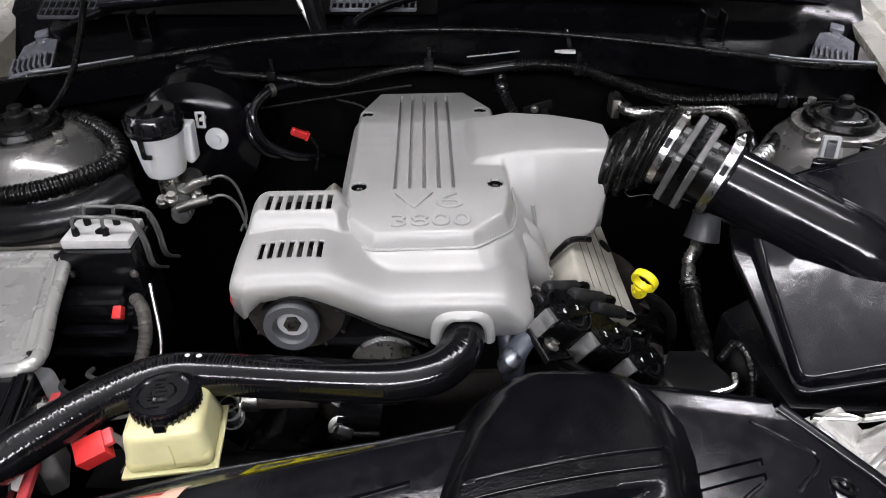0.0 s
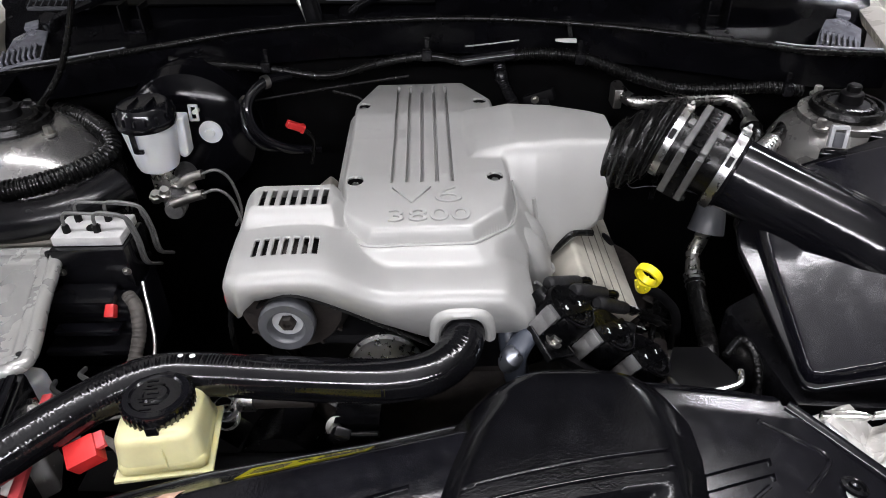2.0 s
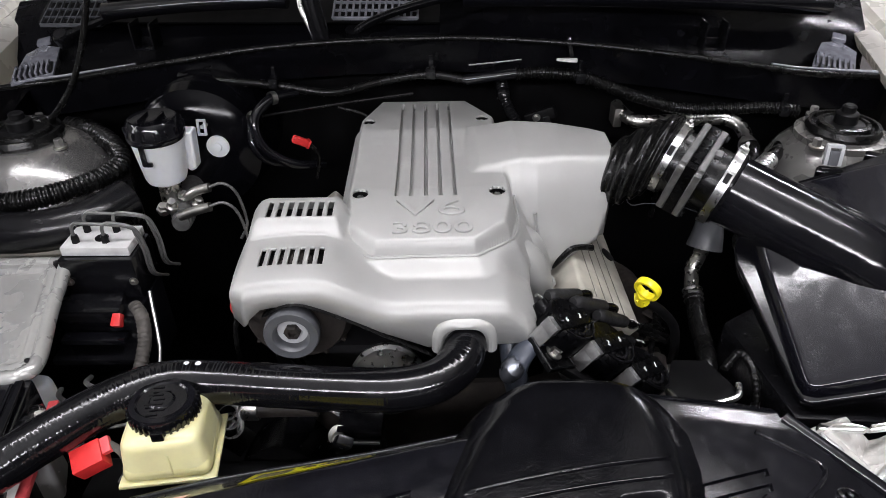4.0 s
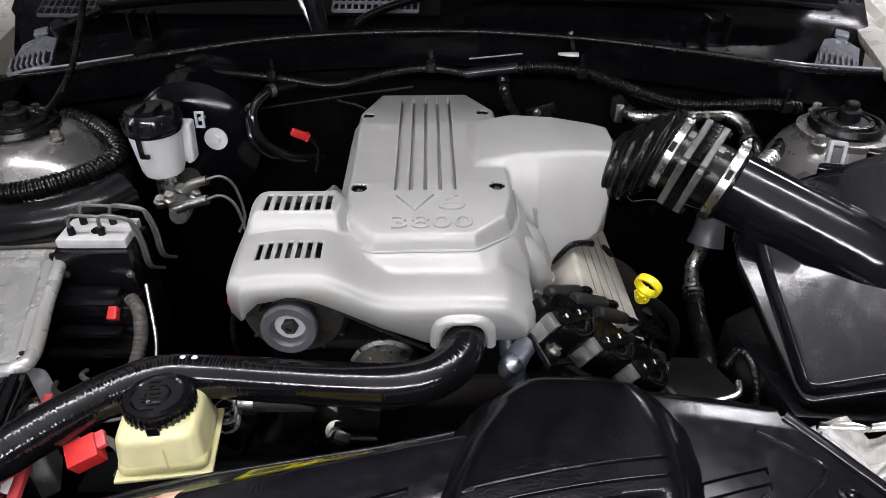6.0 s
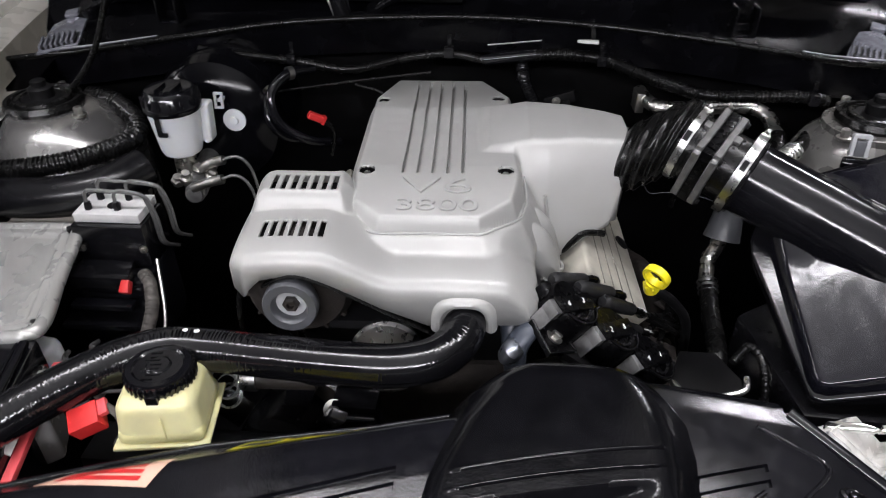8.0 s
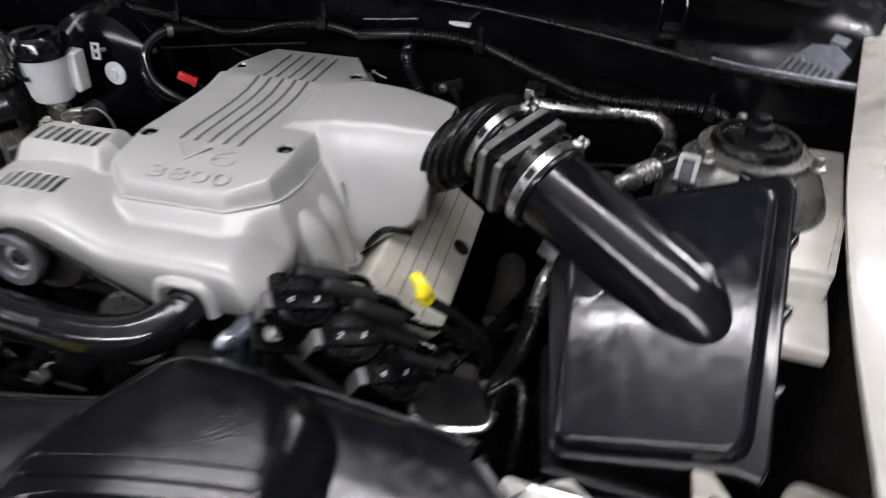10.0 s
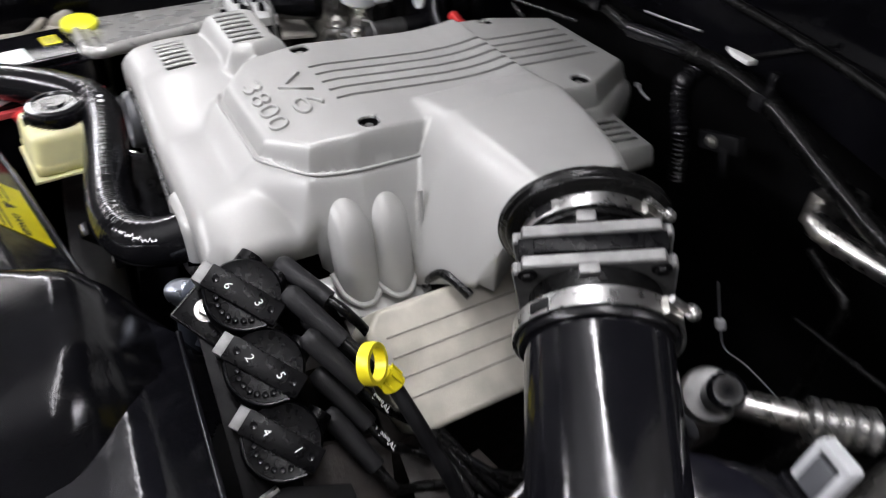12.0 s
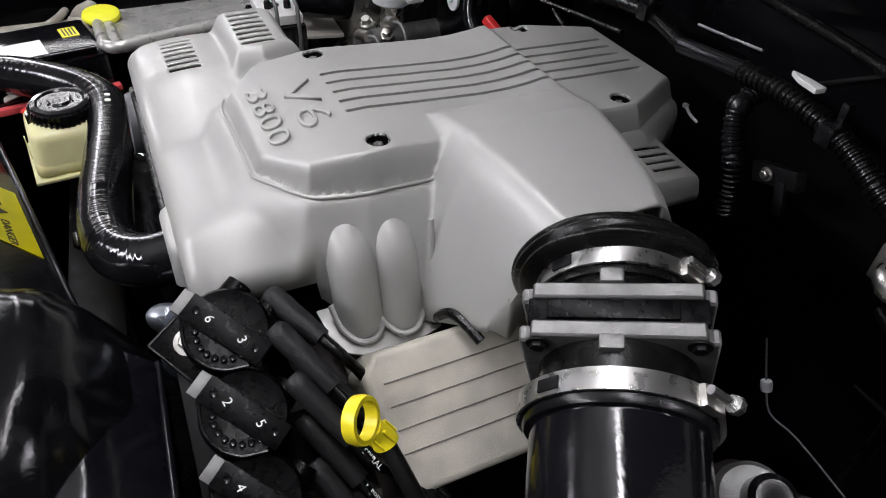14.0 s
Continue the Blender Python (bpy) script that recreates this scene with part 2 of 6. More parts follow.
def bolt(name, parent, place, r=0.006, h=0.006, material=None):
    bm = lathe([(r * 1.55, 0), (r * 1.55, h * 0.25), (r * 1.05, h * 0.3)], 20)
    hexa = lathe([(r, h * 0.3), (r, h), (r * 0.82, h * 1.12)], 6)
    me = bpy.data.meshes.new("tmp")
    hexa.to_mesh(me)
    hexa.free()
    bm.from_mesh(me)
    bpy.data.meshes.remove(me)
    return part(name, bm, material or ZINC, parent, place=place)


def joined(*bms):
    out = bmesh.new()
    for b in bms:
        me = bpy.data.meshes.new("tmp")
        b.to_mesh(me)
        b.free()
        out.from_mesh(me)
        bpy.data.meshes.remove(me)
    return out


def moved(bm, m):
    bm.transform(m)
    return bm


# ---- engine cover ----
COVER = pose(0, 0.6, 0, 0, 0, 3.3)


def sm(a, b, x):
    t = np.clip((x - a) / (b - a), 0, 1)
    return t * t * (3 - 2 * t)


def soft(x, k):
    """Zero below 0, x above, with a round turn of width k."""
    return 0.5 * (x + np.sqrt(x * x + k * k))


def smax(a, b, k):
    h = np.clip(0.5 + 0.5 * (a - b) / k, 0, 1)
    return b + (a - b) * h + k * h * (1 - h)


def poly_dist(u, v, poly):
    """Signed distance to a plan outline, negative inside."""
    d = np.full(np.shape(u), 1e9)
    inside = np.zeros(np.shape(u), bool)
    for (x0, y0), (x1, y1) in zip(poly, poly[1:] + poly[:1]):
        ex, ey = x1 - x0, y1 - y0
        t = np.clip(((u - x0) * ex + (v - y0) * ey) / (ex * ex + ey * ey), 0, 1)
        d = np.minimum(d, np.hypot(u - x0 - t * ex, v - y0 - t * ey))
        if y0 != y1:
            inside ^= ((y0 > v) != (y1 > v)) & (u < x0 + (v - y0) / (y1 - y0) * ex)
    return np.where(inside, -d, d)


def fall(d, r, slope):
    """How far a wall has dropped at distance d past its edge, with a round shoulder of radius r."""
    t = np.clip(d + r, 0, None)
    return np.where(t < 2 * r, slope * t * t / (4 * r), slope * (t - r))


PLATE = [(-0.064, 0.011), (0.040, 0.011), (0.0755, 0.038), (0.0840, 0.075), (0.0830, 0.315), (0.048, 0.378), (-0.075, 0.378), (-0.099, 0.310), (-0.097, 0.09), (-0.092, 0.036)]
SKIRT = [(-0.203, -0.046), (-0.188, -0.057), (0.090, -0.057), (0.101, -0.047), (0.101, 0.034), (0.108, 0.044), (0.117, 0.058), (0.121, 0.100), (0.150, 0.108), (0.196, 0.120),
         (0.206, 0.130), (0.216, 0.150), (0.220, 0.195), (0.218, 0.238), (0.207, 0.253), (0.160, 0.268), (0.152, 0.275), (0.148, 0.340), (0.088, 0.345), (0.058, 0.388), (-0.080, 0.388),
         (-0.112, 0.318), (-0.116, 0.100), (-0.118, 0.082), (-0.182, 0.084), (-0.203, 0.064)]
SNOUT = [(0.040, 0.137), (0.120, 0.136), (0.230, 0.150), (0.236, 0.226), (0.200, 0.244), (0.150, 0.256), (0.092, 0.268), (0.040, 0.272)]
HUMP_TOP = [(-0.188, 0.031), (-0.103, 0.031), (-0.097, 0.050), (-0.106, 0.079), (-0.192, 0.079)]
LEDGE = [(0.05, 0.262), (0.148, 0.262), (0.146, 0.338), (0.05, 0.338)]
RIM = [(-0.068, 0.004), (0.042, 0.004), (0.083, 0.034), (0.0930, 0.072), (0.0920, 0.318), (0.054, 0.388), (-0.080, 0.388), (-0.108, 0.312), (-0.105, 0.09), (-0.101, 0.032)]


def cover_top(u, v):
    zp = np.interp(v, [0, 0.10, 0.16, 0.20, 0.225, 0.245, 0.258, 0.264, 0.270, 0.30, 0.381], [0.9055, 0.9055, 0.9015, 0.8993, 0.8995, 0.9013, 0.9035, 0.9038, 0.8995, 0.8985, 0.8965]) - 1.75 * np.clip(0.10 - v, 0, None) ** 2
    z = zp - fall(poly_dist(u, v, PLATE), 0.0046, 4.4)
    # band under the plate seam, gentle in front and steep at the sides
    steep = 0.75 + 1.15 * np.maximum(sm(0.060, 0.095, u), sm(0.02, 0.06, v))
    dr = poly_dist(u, v, RIM)
    z = smax(z, 0.8780 - fall(dr - 0.0010, 0.0050, steep), 0.0016)
    # shelf along the front, rising smoothly to the vented deck
    body = 0.8665 + 0.030 * (1 - sm(-0.120, -0.040, u)) * (1 - sm(0.03, 0.10, v) * 0.6) - 2.2 * (u + 0.145) ** 2 * (u < -0.145)
    body = body - 0.95 * soft(u - 0.070, 0.008) - 0.30 * soft(-v - 0.036, 0.020) - 0.9 * (v - 0.004) ** 2 - 0.25 * soft(v - 0.004, 0.01) * sm(0.05, 0.09, u)
    z = smax(z, body, 0.0035)
    top = 0.9115 - 0.05 * np.clip(0.05 - v, 0, None) - fall(poly_dist(u, v, HUMP_TOP), 0.0065, 2.0)
    z = smax(z, top, 0.005)
    sn = 0.920 - 1.1 * (v - 0.205) ** 2 - 0.10 * np.clip(u - 0.15, 0, None) - 0.22 * np.clip(0.10 - u, 0, None)
    z = smax(z, sn - fall(poly_dist(u, v, SNOUT), 0.015, 3.2), 0.010)
    ledge = 0.874 - 0.1 * (v - 0.27) - 0.08 * (u - 0.08) - fall(poly_dist(u, v, LEDGE), 0.003, 4.0)
    z = smax(z, ledge, 0.003)
    wide = np.where((u > 0.06) & (v > -0.04), 0.005, 0.012)
    edge = np.clip(1 + poly_dist(u, v, SKIRT) / wide, 0, 1)
    z = z - wide * 0.95 * (1 - np.sqrt(np.clip(1 - edge ** 2, 0, 1))) * np.where(u > 0.19, 0.25, 1.0)
    gm = np.abs(v - 0.2235) < 0.1395
    for gu in GROOVES:
        z = np.where(gm & (np.abs(u - gu) < 0.0018), z - 0.009, z)
    return z


BOLTS = [(0.0690, 0.0915), (0.067, 0.307), (-0.0835, 0.090), (-0.0885, 0.300)]
GROOVES = [-0.043 + 0.01625 * i for i in range(5)]
SLOTS = [(-0.1765 + 0.0098 * i, -0.026, 0.0052, 0.026) for i in range(7)] + [(-0.1775 + 0.0106 * i, 0.036, 0.0058, 0.029) for i in range(7)] + \
        [(0.100 + 0.0095 * i, 0.300, 0.0042, 0.031) for i in range(4)]


def skirt_low(u, v):
    """Height of the lower edge round the cover."""
    front = np.interp(u, [-0.203, -0.192, -0.184, -0.172, -0.150, -0.128, -0.110, -0.092, -0.010, 0.09, 0.10], [0.845, 0.838, 0.850, 0.862, 0.866, 0.864, 0.857, 0.846, 0.809, 0.812, 0.818])
    right = np.interp(v, [0.03, 0.046, 0.058, 0.100, 0.112, 0.122, 0.131, 0.150, 0.20, 0.24, 0.262, 0.275, 0.34], [0.800, 0.785, 0.764, 0.768, 0.800, 0.822, 0.818, 0.872, 0.905, 0.885, 0.868, 0.845, 0.84])
    left = np.interp(v, [-0.05, 0.06, 0.09, 0.38], [0.85, 0.86, 0.82, 0.82])
    z = np.where(v < -0.046, front, np.where(u > 0.08, np.where(v < 0.03, 0.815, right), np.where(u < -0.07, left, 0.84)))
    return z


def build_cover():
    root = thing("engine_cover", "silver-grey painted plastic engine cover with grooves, vents and raised letters", "engine cover", COVER)
    us = set(np.arange(-0.206, 0.2161, 0.0020).round(4).tolist())
    vs = set(np.arange(-0.060, 0.3921, 0.0020).round(4).tolist())
    for gu in GROOVES:
        us |= {gu - 0.0021, gu - 0.0015, gu + 0.0015, gu + 0.0021}
    for bu, bv in BOLTS:
        us |= set((bu + np.arange(-0.0125, 0.0126, 0.00125)).tolist())
        vs |= set((bv + np.arange(-0.0125, 0.0126, 0.00125)).tolist())
    for x, y, w, h in SLOTS:
        us |= {x, x + w}
        vs |= {y, y + h}

    def thin(values):
        out = []
        for q in sorted(values):
            if out and q - out[-1] < 0.0004:
                continue
            out.append(q)
        return np.array(out)
    us, vs = thin(us), thin(vs)
    U, V = np.meshgrid(us, vs, indexing="ij")
    D = poly_dist(U, V, SKIRT)
    e = 0.0004
    gx = (poly_dist(U + e, V, SKIRT) - poly_dist(U - e, V, SKIRT)) / (2 * e)
    gy = (poly_dist(U, V + e, SKIRT) - poly_dist(U, V - e, SKIRT)) / (2 * e)
    near = (D > 0) & (D < 0.0036)
    U2, V2 = np.where(near, U - gx * D, U), np.where(near, V - gy * D, V)
    for bu, bv in BOLTS:
        r = np.hypot(U2 - bu, V2 - bv)
        ring = (r > 0.0083) & (r < 0.0101)
        U2, V2 = np.where(ring, bu + (U2 - bu) / np.maximum(r, 1e-6) * 0.0092, U2), np.where(ring, bv + (V2 - bv) / np.maximum(r, 1e-6) * 0.0092, V2)
    Z = cover_top(U2, V2)
    keep = D < 0.0036
    bm = bmesh.new()
    verts = {}
    for i in range(len(us)):
        for j in range(len(vs)):
            if keep[i, j]:
                verts[i, j] = bm.verts.new((U2[i, j], V2[i, j], Z[i, j]))
    for i in range(len(us) - 1):
        for j in range(len(vs) - 1):
            q = [(i, j), (i + 1, j), (i + 1, j + 1), (i, j + 1)]
            if not all(k in verts for k in q):
                continue
            if sum(near[k] for k in q) == 4:
                continue
            mu, mv = (us[i] + us[i + 1]) / 2, (vs[j] + vs[j + 1]) / 2
            if any(x < mu < x + w and y < mv < y + h for x, y, w, h in SLOTS) or any(math.hypot(mu - x, mv - y) < 0.0091 for x, y in BOLTS):
                continue
            bm.faces.new([verts[k] for k in q])
    bmesh.ops.delete(bm, geom=[v for v in bm.verts if not v.link_faces], context="VERTS")
    rim = []
    for ed in bm.edges:
        if len(ed.link_faces) == 1:
            m = (ed.verts[0].co + ed.verts[1].co) / 2
            if abs(float(poly_dist(np.array(m.x), np.array(m.y), SKIRT))) < 0.0025:
                rim.append(ed)
    made = bmesh.ops.extrude_edge_only(bm, edges=rim)
    for v in [g for g in made["geom"] if isinstance(g, bmesh.types.BMVert)]:
        low = float(skirt_low(np.array(v.co.x), np.array(v.co.y)))
        v.co.z = min(low, v.co.z - 0.001)
    shell = part("shell", bm, SILVER, root)
    solid = shell.modifiers.new("thickness", "SOLIDIFY")
    solid.thickness, solid.offset = 0.0028, -1
    for n, (bu, bv) in enumerate(BOLTS):
        top = float(cover_top(np.array(bu), np.array(bv)))
        # pocket coloured black for both the dirt and the shade down the hole
        part("bolt_pocket", lathe([(0.0102, -0.003), (0.0098, -0.018), (0.0, -0.018)], 28, False), MATTE, root, "round bolt pocket, blackened for dirt and shade", place=pose(bu, bv, top))
        bolt("bolt", root, pose(bu, bv, top - 0.018), 0.0044, 0.013, STEEL)
    seam = [(-0.100, 0.050), (-0.0985, 0.036), (-0.085, 0.017), (-0.066, 0.0045), (-0.02, 0.0045), (0.030, 0.0045), (0.043, 0.0052), (0.060, 0.017), (0.082, 0.035), (0.0895, 0.055), (0.0925, 0.075), (0.0925, 0.10), (0.0925, 0.130)]
    part("plate_seam", sweep([(x, y, 0.8782) for x, y in seam], 0.0013, 8, 0.003), SILVER, root, "raised seam round the top plate")
    # black sheets added under the slots in place of the shade inside
    part("vent_backing", box(0.082, 0.036, 0.002, 0.0, (-0.143, -0.013, 0.8845)), MATTE, root, "added black sheet for the shade behind the vents")
    part("vent_backing", box(0.082, 0.034, 0.002, 0.0, (-0.143, 0.051, 0.8990)), MATTE, root, "added black sheet for the shade behind the vents")
    # twin runner bulges, scalloped lip and flange below
    for v0, u0 in ((0.056, 0.096), (0.087, 0.099)):
        line = [(u0 - 0.040, v0, 0.848), (u0 - 0.014, v0, 0.848), (u0 + 0.007, v0, 0.833), (u0 + 0.017, v0, 0.808), (u0 + 0.0205, v0, 0.790), (u0 + 0.0215, v0, 0.778)]
        part("runner_bulge", sweep(line, lambda t: 0.0192 - 0.0010 * t, 28, 0.004), SILVER, root)
        lip = [(u0 + 0.016, v0 - 0.0205, 0.800), (u0 + 0.030, v0 - 0.0165, 0.787), (u0 + 0.0405, v0 - 0.008, 0.7805), (u0 + 0.0425, v0, 0.7795), (u0 + 0.0405, v0 + 0.008, 0.7805), (u0 + 0.030, v0 + 0.0165, 0.787), (u0 + 0.016, v0 + 0.0205, 0.800)]
        part("runner_lip", sweep(lip, 0.0024, 8, 0.003), SILVER, root)
    part("runner_flange", moved(prism([(-0.034, -0.045), (0.002, -0.040), (0.010, -0.022), (0.012, 0.0), (0.012, 0.020), (0.006, 0.044), (-0.034, 0.046)], -0.0015, 0.0015, 0.0008), pose(0.132, 0.072, 0.7725, 0, 24, 0)), SILVER, root)
    part("edge_seal", sweep([(0.130, 0.113, 0.769), (0.150, 0.108, 0.797), (0.164, 0.110, 0.811), (0.178, 0.114, 0.811), (0.192, 0.119, 0.806)], 0.0040, 8, 0.004), RUBBER, root, "black rubber edge seal")
    part("corner_rib", sweep([(0.1165, 0.113, 0.862), (0.1215, 0.1125, 0.835), (0.127, 0.112, 0.80), (0.131, 0.112, 0.780)], 0.0022, 8, 0.004), SILVER, root)
    # arch over the hose
    arch = bmesh.new()
    prof = []
    for k in range(33):
        a = math.pi * k / 32
        prof.append((0.0262 + 0.0265 * -math.copysign(abs(math.cos(a)) ** 0.62, math.cos(a)), 0.806 + 0.0325 * math.sin(a) ** 0.62))
    rows = []
    for vv, grow in ((-0.046, 0.0085), (-0.058, 0.0065), (-0.0615, 0.0045), (-0.0635, 0.001), (-0.0630, -0.002), (-0.0600, -0.0045), (-0.045, -0.0045)):
        rows.append([arch.verts.new((0.0262 + (x - 0.0262) * (1 + grow / 0.0265), vv, 0.806 + (z - 0.806) * (1 + grow / 0.0325))) for x, z in prof])
    for a, b in zip(rows, rows[1:]):
        for k in range(32):
            arch.faces.new((a[k], a[k + 1], b[k + 1], b[k]))
    part("hose_arch", arch, SILVER, root)
    # raised lettering
    letters("raised_lettering", "V6", 0.046, 0.0016, SILVER, root, pose(-0.0045, 0.0585, 0.9027, 8.8) @ Matrix.Diagonal((1.52, 0.80, 1, 1)), bevel=0.0007)
    letters("raised_number", "3800", 0.028, 0.0016, SILVER, root, pose(-0.0045, 0.0290, 0.8969, 14.4) @ Matrix.Diagonal((1.58, 0.84, 1, 1)), bevel=0.0006)
    return root


build_cover()


# ---- garage shell ----
def slab(name, x0, x1, y0, y1, z0, z1, material, label, category):
    bm = box(x1 - x0, y1 - y0, z1 - z0, 0, ((x0 + x1) / 2, (y0 + y1) / 2, (z0 + z1) / 2))
    return tagged(part(name, bm, material, smooth=False), label, category, kind="structure")


slab("floor", -4, 4, -4, 7, -0.15, 0, CONCRETE, "grey concrete garage floor under the car", "floor")
slab("ceiling", -4, 4, -4, 7, 3.3, 3.45, WALLP, "plain painted garage ceiling", "ceiling")
slab("wall_south", -4, 4, -4.15, -4, 0, 3.3, WALLG, "plain painted garage wall", "wall")
slab("wall_north", -4, 4, 7, 7.15, 0, 3.3, WALLG, "plain painted garage wall", "wall")
slab("wall_west", -4.15, -4, -4, 7, 0, 3.3, WALLG, "plain painted garage wall", "wall")
slab("wall_east", 4, 4.15, -4, 7, 0, 3.3, WALLG, "plain painted garage wall", "wall")

# ---- car body round the engine bay ----
car = thing("car_body", "white car body with black engine bay panels, open bonnet", "car")


def wall_along(points, depth, thick=0.004, lean=(0, 0)):
    """A standing sheet below a line of (x, y, z) points."""
    bm = bmesh.new()
    line = curve_points(points, 0.02)
    top = [bm.verts.new(p) for p in line]
    low = [bm.verts.new((p.x + lean[0], p.y + lean[1], p.z - depth)) for p in line]
    for i in range(len(line) - 1):
        bm.faces.new((top[i], top[i + 1], low[i + 1], low[i]))
    bmesh.ops.solidify(bm, geom=bm.faces[:], thickness=thick)
    return bm


def strip(rails, step=0.02, thick=0.003):
    """A sheet drawn through several rails, each a line of points."""
    bm = bmesh.new()
    lines = []
    for r in rails:
        c = curve_points(r, 0.01)
        n = 60
        lines.append([c[round(i * (len(c) - 1) / n)] for i in range(n + 1)])
    rows = [[bm.verts.new(p) for p in line] for line in lines]
    for a, b in zip(rows, rows[1:]):
        for i in range(len(a) - 1):
            bm.faces.new((a[i], a[i + 1], b[i + 1], b[i]))
    if thick:
        bmesh.ops.solidify(bm, geom=bm.faces[:], thickness=thick)
    return bm


COWL = [(-0.74, 1.000, 0.893), (-0.668, 1.010, 0.90), (-0.585, 1.003, 0.912), (-0.425, 1.006, 0.937), (-0.250, 1.030, 0.956), (-0.015, 1.041, 0.965), (0.170, 1.034, 0.960),
        (0.335, 1.010, 0.950), (0.510, 1.005, 0.927), (0.625, 1.036, 0.910), (0.662, 1.045, 0.905)]


def off(line, dx, dy, dz, sx=1.0):
    return [(x * sx + dx, y + dy, z + dz) for x, y, z in line]


part("cowl_panel", strip([off(COWL, 0, 0.004, -0.05), off(COWL, 0, 0.002, -0.02), off(COWL, 0, 0, 0), off(COWL, 0, 0.012, 0.004), off(COWL, 0, 0.022, -0.006), off(COWL, 0, 0.05, -0.03),
                          off(COWL, 0, 0.10, -0.045), off([(x, 1.12 + 0.05 * math.cos(x * 2), z) for x, y, z in COWL], 0, 0, -0.05, 1.01), off([(x, 1.16 + 0.05 * math.cos(x * 2), z) for x, y, z in COWL], 0, 0, 0.0, 1.03),
                          off([(x, 1.20 + 0.05 * math.cos(x * 2), z) for x, y, z in COWL], 0, 0, 0.028, 1.05), off([(x, 1.34 + 0.05 * math.cos(x * 2), z) for x, y, z in COWL], 0, 0, 0.05, 1.12)]), COWLMAT, car, "glossy black cowl panel")
# pale strips painted as the light caught by the cowl lip's ends
for side, a, b in ((1, 0.470, 0.645), (-1, -0.668, -0.470)):
    xs = [p[0] for p in COWL]
    run = [(x, float(np.interp(x, xs, [p[1] for p in COWL])) + 0.010, float(np.interp(x, xs, [p[2] for p in COWL])) + 0.007) for x in np.linspace(a, b, 6)]
    part("cowl_end_trim", sweep(run, lambda t, q=side: 0.0026 + 0.0026 * (t if q > 0 else 1 - t), 12, 0.008, flat=0.5), EDGE_GLINT, car, "pale strip painted as the glint on the cowl's end edge")
part("cowl_seal", sweep(off(COWL, 0, 0, 0.003), 0.0045, 10, 0.01), RUBBER, car)
part("firewall", wall_along([(-0.74, 1.05, 0.885), (-0.5, 1.05, 0.91), (-0.25, 1.07, 0.935), (0, 1.08, 0.945), (0.25, 1.07, 0.935), (0.5, 1.055, 0.90), (0.74, 1.10, 0.885)], 0.70), MATTE, car, "black painted firewall")
for s in (-1, 1):
    w = 0.0 if s < 0 else 0.030
    part("inner_wing", wall_along([(s * 0.655 + w, 1.06, 0.90), (s * 0.605 + w, 0.8, 0.885), (s * 0.585 + w, 0.55, 0.865), (s * 0.56 + w, 0.15, 0.80)], 0.7, 0.004, (-s * 0.06, 0)), GLOSSPAINT if s < 0 else DIRT, car)
    g = [(s * 0.74, 1.45, 0.93), (s * 0.672, 1.12, 0.925), (s * 0.640, 0.95, 0.915), (s * 0.610, 0.78, 0.905), (s * 0.592, 0.6, 0.885), (s * 0.578, 0.30, 0.84), (s * 0.56, 0.0, 0.77)]
    if s < 0:
        g = [(x * 1.09 - 0.02, y, z) for x, y, z in g]
    else:
        g = [(x - 0.014 * sm(0.4, 0.7, y), y, z) for x, y, z in g]
    hem = 0.05 if s < 0 else 0.016
    part("guard", strip([off(g, -s * 0.012 if s < 0 else 0.004, 0, -hem), off(g, -s * 0.010 if s < 0 else 0.0, 0, -0.005), off(g, 0, 0, 0), off(g, s * 0.03, 0, 0.006), off(g, s * 0.042, 0, 0.0), off(g, s * 0.05, 0, 0.012), off(g, s * 0.10, 0, 0.018), off(g, s * 0.17, 0, 0.0), off(g, s * 0.21, 0, -0.06), off(g, s * 0.225, 0, -0.25), off(g, s * 0.215, 0, -0.50)]),
         CARPAINT, car, "cream white guard")
wing_edge = [(0.535, 1.02), (0.652, 1.02), (0.626, 0.849), (0.600, 0.738), (0.535, 0.738)]
ledge = part("wing_ledge", prism(wing_edge, 0.826, 0.840, 0.004, 3), CARPAINT, car, "cream inner wing ledge")
part("ledge_step", prism([(0.500, 0.770), (0.608, 0.770), (0.596, 0.662), (0.500, 0.662)], 0.796, 0.812, 0.004, 3), CARPAINT, ledge)
part("ledge_riser", prism([(0.535, 0.742), (0.601, 0.742), (0.598, 0.734), (0.535, 0.734)], 0.811, 0.834, 0.003, 2), CARPAINT, ledge)
part("ledge_flange", prism([(0.535, 0.738), (0.600, 0.738), (0.626, 0.849), (0.620, 0.850), (0.594, 0.744), (0.535, 0.744)], 0.839, 0.8455, 0.002, 2), CARPAINT, ledge)
part("ledge_hole", lathe([(0.0, 0.8405), (0.007, 0.8405), (0.008, 0.8425), (0.0, 0.8425)], 18), MATTE, ledge, place=pose(0.582, 0.905, 0))
part("undertray", box(1.2, 1.3, 0.01, 0, (0, 0.45, 0.22)), MATTE, car)
part("front_panel", box(1.1, 0.02, 0.5, 0, (0, 0.30, 0.45)), MATTE, car)
part("windscreen", moved(box(1.35, 0.9, 0.006, 0.002), pose(0, 1.75, 1.25, 32, 0, 0)), GLASS, car, "dark tilted windscreen")
bonnet_place = pose(0, 1.30, 1.02, -54.5, 0, 0)
bonnet = part("bonnet", box(1.35, 1.18, 0.012, 0.005, (0, -0.59, 0.012)), CARPAINT, car, "raised cream white bonnet", place=bonnet_place)
part("lining", box(1.02, 0.98, 0.016, 0.007, (0, -0.60, -0.003)), MATTE, bonnet, "black sound lining")
